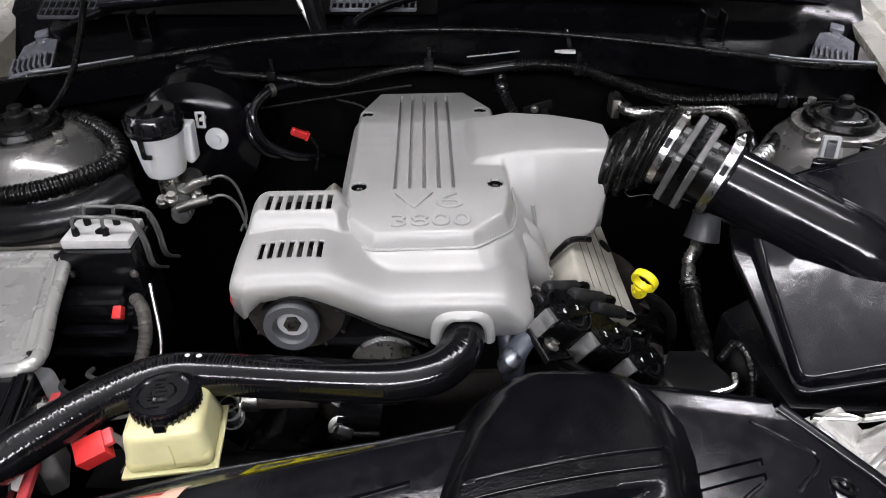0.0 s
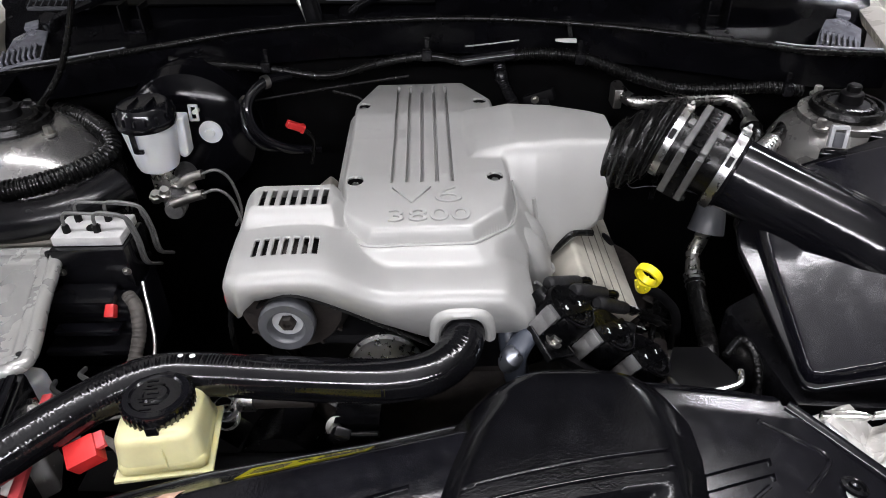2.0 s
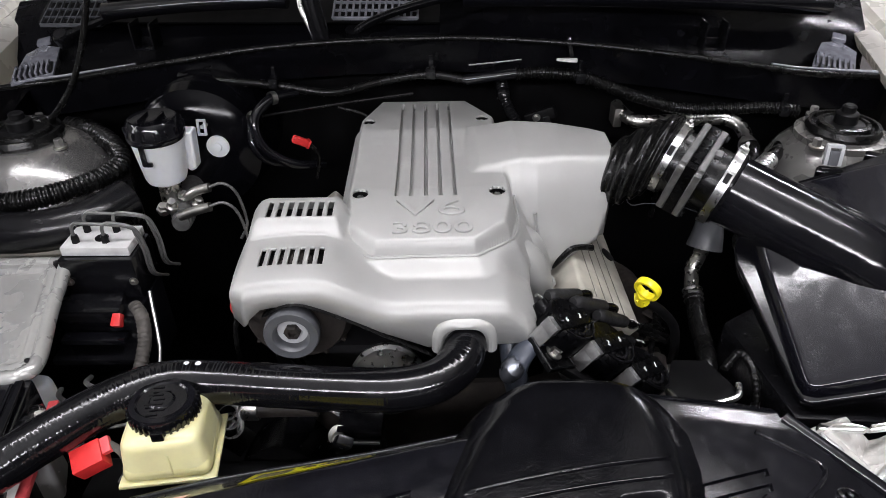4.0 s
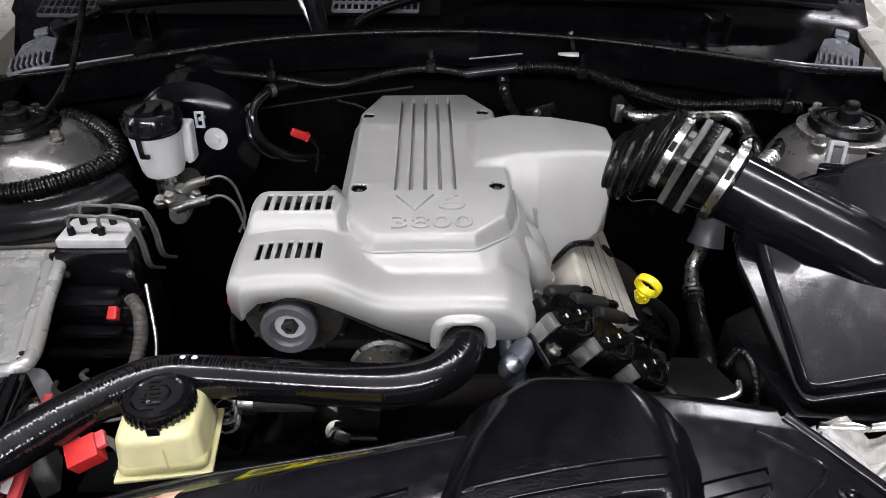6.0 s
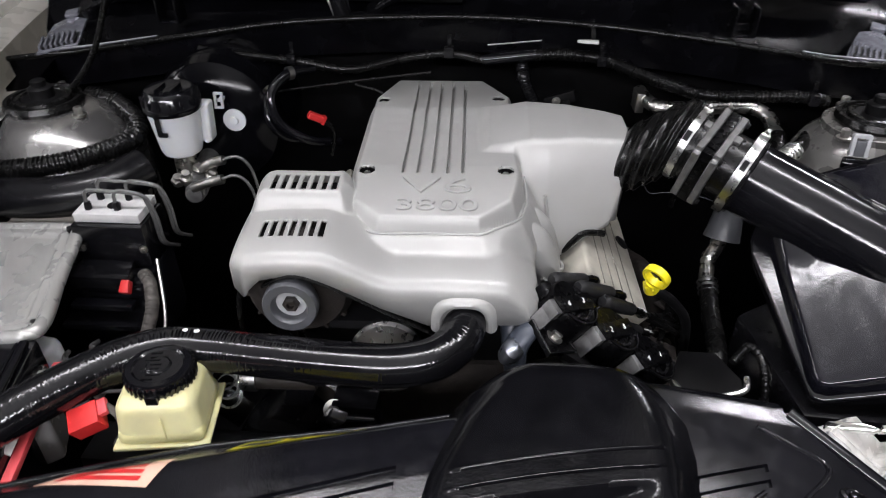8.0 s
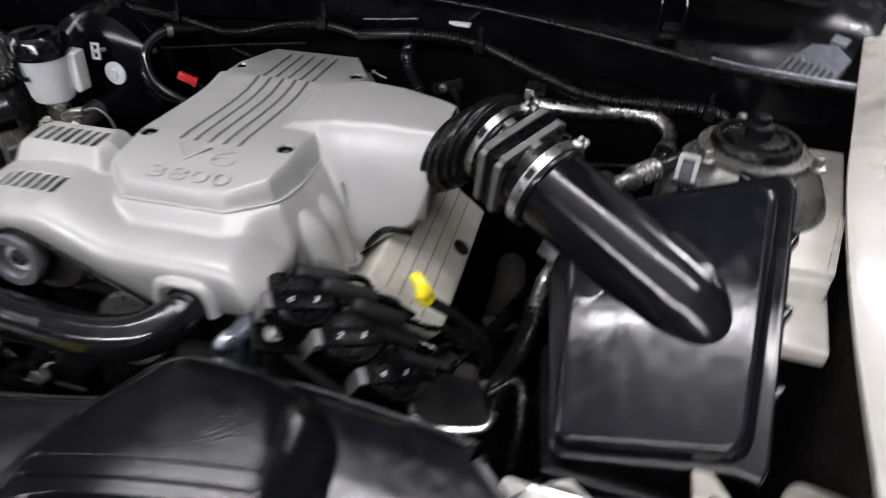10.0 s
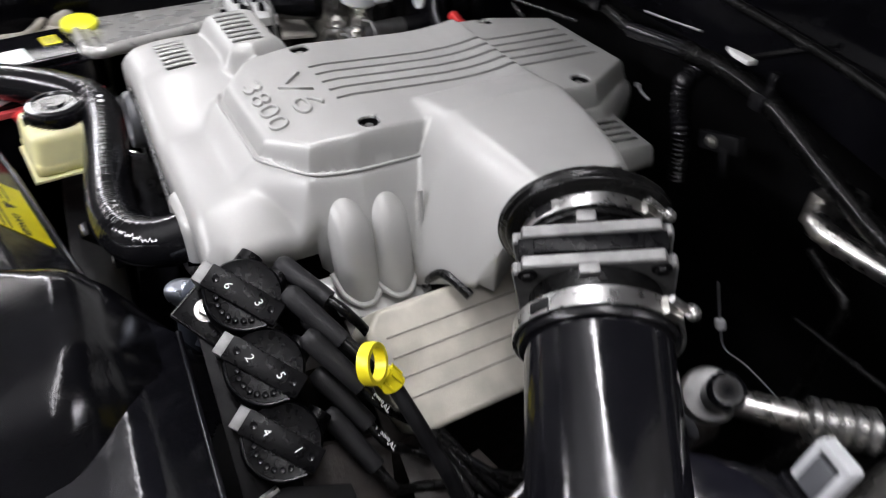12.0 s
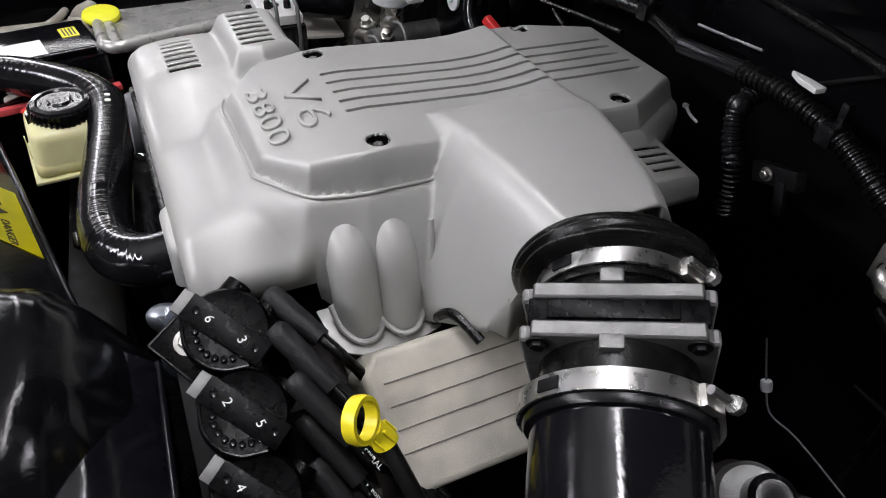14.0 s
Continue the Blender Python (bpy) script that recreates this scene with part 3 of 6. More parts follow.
for x in (-0.62, 0.62):
    part("edge_frame", box(0.06, 1.12, 0.022, 0.008, (x, -0.59, -0.004)), CARPAINT, bonnet)


def sheet(fn, xs, ys, keep=None, thick=0.003):
    """A sheet over a grid of plan lines, with height fn(x, y)."""
    X, Y = np.meshgrid(np.array(xs), np.array(ys), indexing="ij")
    Z = fn(X, Y)
    K = np.ones(X.shape, bool) if keep is None else keep(X, Y)
    bm = bmesh.new()
    vs = [[bm.verts.new((X[i, j], Y[i, j], Z[i, j])) if K[i, j] else None for j in range(len(ys))] for i in range(len(xs))]
    for i in range(len(xs) - 1):
        for j in range(len(ys) - 1):
            q = [vs[i][j], vs[i + 1][j], vs[i + 1][j + 1], vs[i][j + 1]]
            if all(q):
                bm.faces.new(q)
    bmesh.ops.delete(bm, geom=[v for v in bm.verts if not v.link_faces], context="VERTS")
    bmesh.ops.recalc_face_normals(bm, faces=bm.faces)
    if thick:
        bmesh.ops.solidify(bm, geom=bm.faces[:], thickness=thick)
    return bm


def fine(lo, hi, step, *extra):
    out = []
    for q in sorted([*np.arange(lo, hi + step * 0.5, step).tolist(), *extra]):
        if not out or q - out[-1] > 0.0003:
            out.append(q)
    return out


def strut_tower(name, x, y, z, material, label, k=1.0, cap=1.0):
    t = thing(name, label, "strut tower", pose(x, y, z), "strut towers")
    part("dome", lathe([(0.122 * k, -0.20), (0.118 * k, -0.075), (0.110 * k, -0.052), (0.095 * k, -0.030), (0.075 * k, -0.014), (0.058, -0.006), (0.030, -0.002)], 48), material, t)
    part("mount_ring", lathe([(r * cap, h) for r, h in [(0.050, -0.008), (0.053, 0.0), (0.050, 0.007), (0.045, 0.007), (0.043, 0.002), (0.038, 0.002), (0.036, 0.008), (0.030, 0.009), (0.026, 0.004)]], 48), RUBBER, t)
    part("mount_plate", lathe([(r * cap, h) for r, h in [(0.028, 0.0), (0.028, 0.007), (0.012, 0.008)]], 32), MATTE, t)
    part("centre_cap", lathe([(r * cap, h) for r, h in [(0.0165, 0.004), (0.0165, 0.020), (0.0145, 0.022), (0.010, 0.023), (0.010, 0.030), (0.007, 0.032)]], 10), MATTE, t)
    for n in range(3):
        a = radians(100 + 120 * n)
        bolt("stud_nut", t, pose(0.064 * math.cos(a), 0.064 * math.sin(a), -0.010), 0.006, 0.012)
    return t


# the right dome takes a darker tone than the left
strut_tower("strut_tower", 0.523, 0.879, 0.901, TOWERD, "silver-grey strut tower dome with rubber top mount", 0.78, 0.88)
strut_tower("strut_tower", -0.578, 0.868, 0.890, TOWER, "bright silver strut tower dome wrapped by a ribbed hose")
wrap = thing("ribbed_hose", "black ribbed plastic hose curled round the strut tower", "hose")
part("hose", sweep([(-0.66, 0.75, 0.838), (-0.564, 0.762, 0.842), (-0.503, 0.783, 0.846), (-0.452, 0.835, 0.850), (-0.456, 0.875, 0.860), (-0.505, 0.915, 0.872), (-0.55, 0.93, 0.875)], 0.0125, 16, 0.0018, (0.0062, 0.0018)), RUBBER, wrap)
part("duct_band", sweep([(-0.66, 0.740, 0.812), (-0.53, 0.737, 0.815), (-0.46, 0.757, 0.820), (-0.425, 0.81, 0.824)], 0.027, 16, 0.01, flat=1.0), SATIN, wrap, "smooth black duct under the hose")
part("duct_tab", box(0.016, 0.006, 0.026, 0.001, (-0.477, 0.703, 0.785)), SATIN, wrap)

# ---- engine under the cover ----
engine = thing("engine", "V6 engine with cream ribbed valve covers and dark oily block", "engine", pose(0, 0.6, 0, 0, 0, 3.3))
part("block", box(0.30, 0.42, 0.36, 0.02, (0.0, 0.17, 0.56)), DIRT, engine, "dirty dark engine block")
part("intake_manifold", box(0.16, 0.34, 0.07, 0.01, (0.0, 0.19, 0.785)), MATTE, engine)
for s in (1, -1):
    m = pose(s * 0.1865 + 0.008, 0.155 if s > 0 else 0.20, 0.7545 if s > 0 else 0.726, 0, s * 40.3, 0)
    hd = part("valve_cover", moved(prism([(-0.050, -0.108), (-0.036, -0.120), (0.030, -0.112), (0.052, -0.105), (0.052, 0.14), (-0.050, 0.14)], -0.040, 0.0175, 0.006, 3), m), HEADCOVER, engine, "cream ribbed valve cover")
    # dark strips paint the shade of grooves on the flat top
    for k in range(4):
        part("rib_groove", moved(box(0.0012, 0.240, 0.003, 0.0003, (-0.027 + 0.0165 * k, 0.014, 0.0168)), m), GROOVE, hd)
    part("filler_hole", moved(lathe([(0.0, 0), (0.010, 0), (0.011, 0.003), (0.0, 0.003)], 20), m @ pose(0.036, 0.035, 0.0168)), MATTE, hd)
    part("cover_edge", moved(box(0.110, 0.262, 0.006, 0.002, (0.001, 0.012, -0.036)), m), DIRT, hd)
part("exhaust_manifold", sweep([(0.27, 0.03, 0.62), (0.285, 0.12, 0.64), (0.29, 0.25, 0.64), (0.28, 0.36, 0.60)], 0.022, 14), DIRT, engine)
part("front_case", box(0.30, 0.05, 0.26, 0.02, (-0.03, -0.005, 0.66)), MATTE, engine)
part("support_bracket", moved(prism([(-0.05, -0.05), (0.06, -0.05), (0.06, 0.03), (-0.03, 0.05)], -0.03, 0.01, 0.004), pose(0.235, -0.015, 0.69, 0, 40, 0)), DIRT, engine)
# the dark bluish colour stands for shading on bare metal
part("accessory_bracket", sweep([(0.075, -0.03, 0.80), (0.078, -0.05, 0.775), (0.088, -0.07, 0.745)], 0.012, 12, 0.006), BLUEGREY, engine, "metal bracket beside the hose, shaded dark blue-grey by its colour")
for k, (x, y, z) in enumerate([(0.30, 0.02, 0.66), (0.315, 0.05, 0.655), (0.30, 0.09, 0.65)]):
    bolt("manifold_nut", engine, pose(x - 0.02, y, z + 0.004, 20, 30, 0), 0.007, 0.012)
for k in range(3):
    part("shield", moved(prism([(-0.03, -0.012), (0.03, -0.016), (0.034, 0.010), (-0.02, 0.014)], 0, 0.003, 0.001), pose(0.255 + 0.02 * k, 0.05 + 0.045 * k, 0.690 - 0.006 * k, 8, 25, 30 * k)), DIRT, engine)

# alternator with pulley behind the front edge of the cover
alt = thing("alternator", "alternator with grey steel pulley under the cover", "alternator", aim((-0.140, 0.527, 0.836), (0.06, -1, 0.08)))
part("pulley", lathe([(0.012, -0.020), (0.024, -0.018), (0.0275, -0.010), (0.0275, 0.0), (0.0262, 0.003), (0.0185, 0.003), (0.0165, 0.0), (0.0150, -0.007), (0.010, -0.008)], 44), GREYP, alt, "grey steel pulley")
part("pulley_face", lathe([(0.0095, -0.0085), (0.0152, -0.0075), (0.0152, -0.0068), (0.0095, -0.0075)], 36), GREYL, alt, "grey cup inside the pulley")
part("pulley_nut", lathe([(0.0085, -0.012), (0.0085, -0.003), (0.0065, -0.001), (0.004, -0.001), (0.004, -0.006)], 6), DIRT, alt)
part("housing", lathe([(0.03, -0.10), (0.055, -0.09), (0.058, -0.045), (0.050, -0.030), (0.02, -0.026)], 40), DIRT, alt)
for k in range(14):
    part("cooling_rib", moved(box(0.0035, 0.02, 0.05, 0.001, (0, 0.049, -0.062)), pose(0, 0, 0, 0, 0, 360 / 14 * k)), DIRT, alt)
belt = thing("drive_belt", "black ribbed drive belt over the pulleys", "belt")
part("belt_run", sweep([(-0.166, 0.541, 0.852), (-0.140, 0.541, 0.8655), (-0.108, 0.543, 0.856), (-0.04, 0.546, 0.818), (0.03, 0.549, 0.778)], 0.0105, 10, 0.008, flat=0.22), RUBBER, belt)
part("belt_run", sweep([(-0.168, 0.541, 0.820), (-0.135, 0.543, 0.775), (-0.09, 0.546, 0.70)], 0.0105, 10, 0.01, flat=0.22), RUBBER, belt)
idler = thing("idler_pulley", "bright steel idler pulley below the hose", "pulley", aim((-0.052, 0.552, 0.752), (0.06, -1, 0.3)))
part("wheel", lathe([(0.010, -0.012), (0.040, -0.010), (0.042, 0.0), (0.038, 0.003), (0.030, 0.001), (0.014, 0.002)], 40), STEEL, idler)
part("hub", lathe([(0.013, 0.0), (0.013, 0.006), (0.006, 0.008)], 20), ZINC, idler)
sensor_red = thing("red_sensor_cap", "small round red plastic cap beside the engine cover", "cap", pose(-0.211, 0.598, 0.815))
part("cap_body", moved(lathe([(0.010, -0.014), (0.013, -0.010), (0.013, 0.006), (0.009, 0.011), (0.0, 0.012)], 20), pose(0, 0, 0, 70, 0, 0)), RED, sensor_red)
part("lead", sweep([(-0.004, 0.006, -0.008), (-0.014, 0.0, -0.03), (-0.012, -0.012, -0.07), (0.0, -0.02, -0.11)], 0.003, 8), RUBBER, sensor_red)

# ---- top radiator hose ----
hose = thing("radiator_hose", "shiny black rubber radiator hose with ribbed weave", "hose")
HOSE = [(0.031, 0.585, 0.818), (0.031, 0.552, 0.814), (0.026, 0.525, 0.808), (0.005, 0.503, 0.803), (-0.030, 0.493, 0.800), (-0.075, 0.492, 0.799), (-0.15, 0.497, 0.797), (-0.215, 0.501, 0.7965), (-0.258, 0.497, 0.799), (-0.295, 0.477, 0.800), (-0.335, 0.440, 0.798), (-0.38, 0.395, 0.790), (-0.43, 0.345, 0.772)]
part("tube", sweep(HOSE, 0.0213, 36, 0.0013, (0.0034, 0.00028)), WEAVE, hose)
for dx in (0.0, 0.0115):
    part("paint_dot", moved(lathe([(0.0, 0.0), (0.0030, 0.0), (0.0026, 0.0008), (0.0, 0.001)], 14), aim((-0.240 + dx, 0.5036, 0.8184), (0, 0.18, 1))), MARK, hose, "white paint dot")

# ---- power steering reservoir ----
res = thing("power_steering_reservoir", "aged cream plastic fluid reservoir with black screw cap", "reservoir", pose(-0.2480, 0.4585, 0.7500, 0, 0, 9) @ Matrix.Diagonal((1.0, 0.95, 0.80, 1)))
part("tank", prism([(-0.041, -0.044), (0.041, -0.044), (0.041, 0.034), (-0.041, 0.034)], 0.004, 0.064, 0.015, 6, 0.14), CREAM, res, "cream tank")
part("fluid", prism([(-0.0413, -0.0443), (0.0413, -0.0443), (0.0413, 0.0343), (-0.0413, 0.0343)], 0.003, 0.028, 0.012, 5, 0.057), FLUID, res, "fluid showing through the tank")
part("bottom_flange", prism([(-0.044, -0.047), (0.044, -0.047), (0.044, 0.037), (-0.044, 0.037)], 0.0, 0.005, 0.002), CREAM, res)
part("mould_seam", box(0.0012, 0.0012, 0.034, 0.0004, (0.006, -0.0436, 0.030)), CREAM, res)
part("neck", lathe([(0.027, 0.05), (0.027, 0.07)], 32), CREAM, res)
cap = part("cap", lathe([(0.0300, 0.060), (0.0310, 0.063), (0.0310, 0.078), (0.0292, 0.0815), (0.024, 0.0825), (0.022, 0.0805), (0.012, 0.0805), (0.010, 0.083), (0.0, 0.083)], 56), GLOSS, res, "wet-looking black ribbed screw cap")
for k in range(36):
    part("grip_rib", moved(box(0.0034, 0.0024, 0.016, 0.0009, (0.0311, 0, 0.0700)), pose(0, 0, 0, 0, 0, 10 * k)), GLOSS, cap)
part("cap_tab", box(0.011, 0.005, 0.015, 0.001, (0, -0.0335, 0.064)), BLACK, cap)
for k in range(7):
    part("cap_mark", box(0.010 + 0.003 * (k % 3), 0.0016, 0.0008, 0, (-0.006 + 0.004 * (k % 2), -0.018 + 0.006 * k, 0.0812 if abs(k - 3) > 1 else 0.0835)), BLACK, cap)


# ---- radiator top panel ----
def crest_y(x):
    return np.where(x < 0.1, 0.410 + 0.26 * np.minimum(x, 0.03), 0.478)


def crest_z(x):
    return np.where(x < 0.1, 0.8205 - 0.13 * (x - 0.1) ** 2, 0.815 - 0.42 * (x - 0.1) ** 2)


def panel_z(x, y):
    d = y - crest_y(x)
    left = np.interp(d, [-0.34, -0.20, -0.100, -0.050, -0.035, -0.010, 0.0, 0.004, 0.042, 0.048, 0.075], [-0.070, -0.038, -0.0155, -0.0040, -0.002, 0.0, -0.001, -0.005, -0.052, -0.055, -0.056])
    right = np.interp(d, [-0.42, -0.28, -0.20, -0.15, -0.08, -0.055, -0.02, 0.0, 0.012, 0.05], [-0.120, -0.078, -0.052, -0.036, -0.0155, -0.009, -0.002, -0.001, -0.008, -0.05])
    left = left * np.where(d > 0, np.interp(x, [-0.19, -0.05], [0.72, 0.93]), 1.0)
    z = crest_z(x) + np.where(x < 0.1, left, right)
    s = y - 0.33 * x
    a = (x > 0.212) & (x < 0.292) & ((np.abs(s - 0.3184) < 0.0030) | (np.abs(s - 0.3054) < 0.0030))
    b = (x > -0.46) & (x < -0.012) & ((np.abs(s - 0.3680) < 0.0030) | (np.abs(s - 0.3545) < 0.0030))
    return z - np.where(a | b, 0.0035, 0)


panel = thing("radiator_cover", "black plastic radiator top panel with moulded grooves and central intake hump", "panel")


def panel_keep(x, y):
    edge = np.interp(y, [0.0, 0.36, 0.405, 0.435, 0.478, 0.55], [0.44, 0.44, 0.41, 0.372, 0.325, 0.30])
    return (x < edge + 0.001) & (x > -0.47) & (y - crest_y(x) < np.where(x < 0.1, 0.0475, 0.04)) & (y - crest_y(x) > np.where(x < 0.1, -0.341, -0.421))


def skewed(fn, k, xs, ss, keep, thick=0.003):
    """A sheet whose cross lines run askew: y = s + k x."""
    bm = sheet(lambda x, s: fn(x, s + k * x), xs, ss, lambda x, s: keep(x, s + k * x), 0)
    for v in bm.verts:
        v.co.y += k * v.co.x
    bmesh.ops.recalc_face_normals(bm, faces=bm.faces)
    bmesh.ops.solidify(bm, geom=bm.faces[:], thickness=thick)
    return bm


part("panel_sheet", skewed(panel_z, 0.33, fine(-0.46, 0.43, 0.0062, 0.2115, 0.2125, 0.2915, 0.2925, -0.0115, -0.0125),
                           fine(0.0, 0.68, 0.0030, *[c + d for c in (0.3184, 0.3054, 0.3680, 0.3545) for d in (-0.0033, -0.0027, 0.0027, 0.0033)]), panel_keep), PANEL, panel, "satin black top sheet with scuffs")
edge = [(0.4405, 0.30), (0.4405, 0.33), (0.4405, 0.36), (0.4105, 0.405), (0.3725, 0.435), (0.3255, 0.474)]
part("edge_bead", sweep([(x, y, float(panel_z(np.array(x - 0.002), np.array(y))) - 0.002) for x, y in edge], 0.0068, 12, 0.004), PANEL, panel, "rounded outer edge")
for xs in (np.linspace(-0.455, 0.096, 24), np.linspace(0.103, 0.318, 12)):
    run = []
    for x in xs:
        y = float(crest_y(np.array(x))) + (0.0465 if x < 0.1 else 0.0390)
        run.append((float(x), y, float(panel_z(np.array(x), np.array(y))) - 0.001))
    part("back_bead", sweep(run, 0.0030, 10, 0.008), PANEL, panel, "rounded back edge")
for pts in ([(0.292, 0.452), (0.320, 0.440), (0.347, 0.424), (0.318, 0.392)], [(0.285, 0.393), (0.262, 0.376), (0.238, 0.358), (0.21, 0.338)]):
    part("moulded_rib", sweep([(x, y, float(panel_z(np.array(x), np.array(y))) + 0.0008) for x, y in pts], 0.0022, 8, 0.004), PANEL, panel)
fx, fy = 0.361, 0.402
fz = float(panel_z(np.array(fx), np.array(fy)))
fast = part("push_fastener", moved(lathe([(0.0, 0.0), (0.0115, 0.0), (0.0115, 0.003), (0.0085, 0.004), (0.0075, 0.002), (0.005, 0.002), (0.0045, 0.0045), (0.0, 0.005)], 24), pose(fx, fy, fz, -8, 12, 0)), BLACK, panel, "black push fastener")


def hump_z(x, y):
    prof = np.interp(y, [0.20, 0.27, 0.325, 0.36, 0.40, 0.425, 0.445, 0.458, 0.475, 0.49, 0.505, 0.53, 0.55], [0.800, 0.8155, 0.8265, 0.8330, 0.8405, 0.8455, 0.8490, 0.8490, 0.836, 0.814, 0.788, 0.748, 0.735])
    prof = (prof + np.interp(y, [0.20, 0.30, 0.36, 0.40, 0.43, 0.450, 0.462, 0.48, 0.50, 0.53, 0.55], [0.800, 0.8215, 0.8330, 0.8405, 0.8464, 0.8500, 0.8470, 0.8290, 0.796, 0.748, 0.735])) / 2
    xc = 0.112 + 0.22 * np.clip(y - 0.36, 0, 0.08)
    hw = np.interp(y, [0.2, 0.34, 0.38, 0.41, 0.44, 0.47, 0.55], [0.100, 0.100, 0.096, 0.089, 0.075, 0.058, 0.038])
    z = prof - fall(np.abs(x - xc) - hw, np.interp(y, [0.34, 0.44], [0.014, 0.034]), np.interp(y, [0.36, 0.44], [2.2, 1.5])) - 0.9 * (x - xc) ** 2
    line = y - 0.2 * (x - 0.1)
    ridge = np.clip(1.6 - np.abs(line - 0.372) / 0.0012, 0, 1) + np.clip(1.6 - np.abs(line - 0.357) / 0.0012, 0, 1)
    z = z + 0.0020 * ridge * (1 - sm(0.074, 0.079, np.abs(x - xc)))
    pocket = np.clip(1 - (np.abs(x - xc) / 0.076) ** 6, 0, 1) * np.clip(1 - (np.abs(line - 0.310) / 0.034) ** 6, 0, 1)
    return z - 0.012 * pocket


part("hump", skewed(hump_z, 0.2, fine(-0.02, 0.262, 0.0032), fine(0.15, 0.56, 0.0024, *[c - 0.02 + d for c in (0.372, 0.357) for d in (-0.0024, -0.0020, -0.0008, 0.0008, 0.0020, 0.0024)]), lambda x, y: hump_z(x, y) > 0.735), HUMPMAT, panel, "rounded glossy intake hump")


def label_on(name, fn, x0, x1, y0, y1, material, parent, label="", rise=0.0006, skew=0.0):
    bm = sheet(lambda x, y: fn(x + skew * (y - y0), y) + rise, fine(x0, x1, 0.006), fine(y0, y1, 0.004), None, 0.0003)
    if skew:
        for v in bm.verts:
            v.co.x += skew * (v.co.y - y0)
    return part(name, bm, material, parent, label)


# yellow warning label on the rear slope of the panel
warn = thing("warning_label", "yellow warning label on the back slope of the panel", "label")
bm = bmesh.new()
rows = []
for i in range(24):
    x = -0.155 + 0.105 * i / 23
    c = float(crest_y(np.array(x)))
    rows.append([bm.verts.new((x, c + d, float(panel_z(np.array(x), np.array(c + d))) + 0.0012)) for d in (0.0045, 0.015, 0.028, 0.0410)])
for a, b in zip(rows, rows[1:]):
    for k in range(3):
        bm.faces.new((a[k], a[k + 1], b[k + 1], b[k]))
bmesh.ops.solidify(bm, geom=bm.faces[:], thickness=0.0003)
part("sheet", bm, LABEL_Y, warn)


def on_shelf(x, d, lift=0.0018):
    y = float(crest_y(np.array(x))) + d
    return Matrix.Translation((x, y, float(panel_z(np.array(x), np.array(y))) + lift)) @ pose(0, 0, 0, -45, 0, 14.6)


letters("warning_word", "DANGER", 0.010, 0.0002, INK, warn, on_shelf(-0.070, 0.025))
part("warning_triangle", moved(lathe([(0.0, 0), (0.0075, 0), (0.0075, 0.0004), (0.0, 0.0004)], 3), on_shelf(-0.104, 0.024) @ pose(0, 0, 0, 0, 0, 90)), INK, warn)
for k in range(3):
    part("print_line", box(0.040, 0.0012, 0.0004), INK, warn, place=on_shelf(-0.072, 0.008 + 0.004 * k))
for k in range(5):
    part("print_line", box(0.030, 0.0010, 0.0004), INK, warn, place=on_shelf(-0.131, 0.009 + 0.0045 * k))
pink = thing("pale_label", "pale pink printed label on the panel", "label")
label_on("sheet", panel_z, -0.30, -0.205, 0.335, 0.368, LABEL_P, pink, "", 0.0012, 0.35)
for k in range(4):
    label_on("print_line", panel_z, -0.285, -0.215, 0.340 + 0.0068 * k, 0.342 + 0.0068 * k, INK if k == 3 else RED, pink, "", 0.0020, 0.35)

# ---- airbox ----
LID = Matrix.Translation((0.45, 0.64, 0.853)) @ Vector((-0.276, -0.446, 0.85)).to_track_quat("Z", "Y").to_matrix().to_4x4()
LIDI = LID.inverted()
airbox = thing("air_filter_box", "glossy black plastic air filter box with sloping lid", "air box")
LIDP = [(0.410, 0.738), (0.421, 0.743), (0.513, 0.743), (0.522, 0.738), (0.525, 0.728), (0.518, 0.540), (0.515, 0.530), (0.506, 0.525), (0.386, 0.529), (0.377, 0.533), (0.374, 0.542), (0.361, 0.668), (0.361, 0.682), (0.367, 0.695)]
lid2 = [tuple((LIDI @ Vector((x, y, 0.853 + (0.276 * (x - 0.45) + 0.446 * (y - 0.64)) / 0.85))).xy) for x, y in LIDP]


AX = Vector((0.83, -0.47, -0.28)).normalized()
C2 = Vector((0.326, 0.729, 0.893))
FAIR = [LIDI @ (C2 + AX * d) for d in (0.050, 0.215)]
FAIRD = (FAIR[1].xy - FAIR[0].xy)


cx, cy = sum(p[0] for p in lid2) / len(lid2), sum(p[1] for p in lid2) / len(lid2)


def lid_z(x, y):
    z = -fall(poly_dist(x, y, lid2), 0.0045, 3.6) + 0.003 - 0.40 * ((x - cx) ** 2 + (y - cy) ** 2) + 0.0005 * np.cos(x * 38 + 1) * np.cos(y * 31)
    n = FAIRD.length
    t = ((x - FAIR[0].x) * FAIRD.x + (y - FAIR[0].y) * FAIRD.y) / n ** 2
    w = np.abs((x - FAIR[0].x) * FAIRD.y - (y - FAIR[0].y) * FAIRD.x) / n
    top = np.clip(FAIR[0].z + (FAIR[1].z - FAIR[0].z) * np.minimum(t, 1), 0, None) * (1 - sm(1.0, 1.22, t))
    wide = 0.066 - 0.030 * sm(0.55, 1.2, t)
    return z + top * (1 - sm(wide * 0.42, wide, w)) * (t > -0.2)


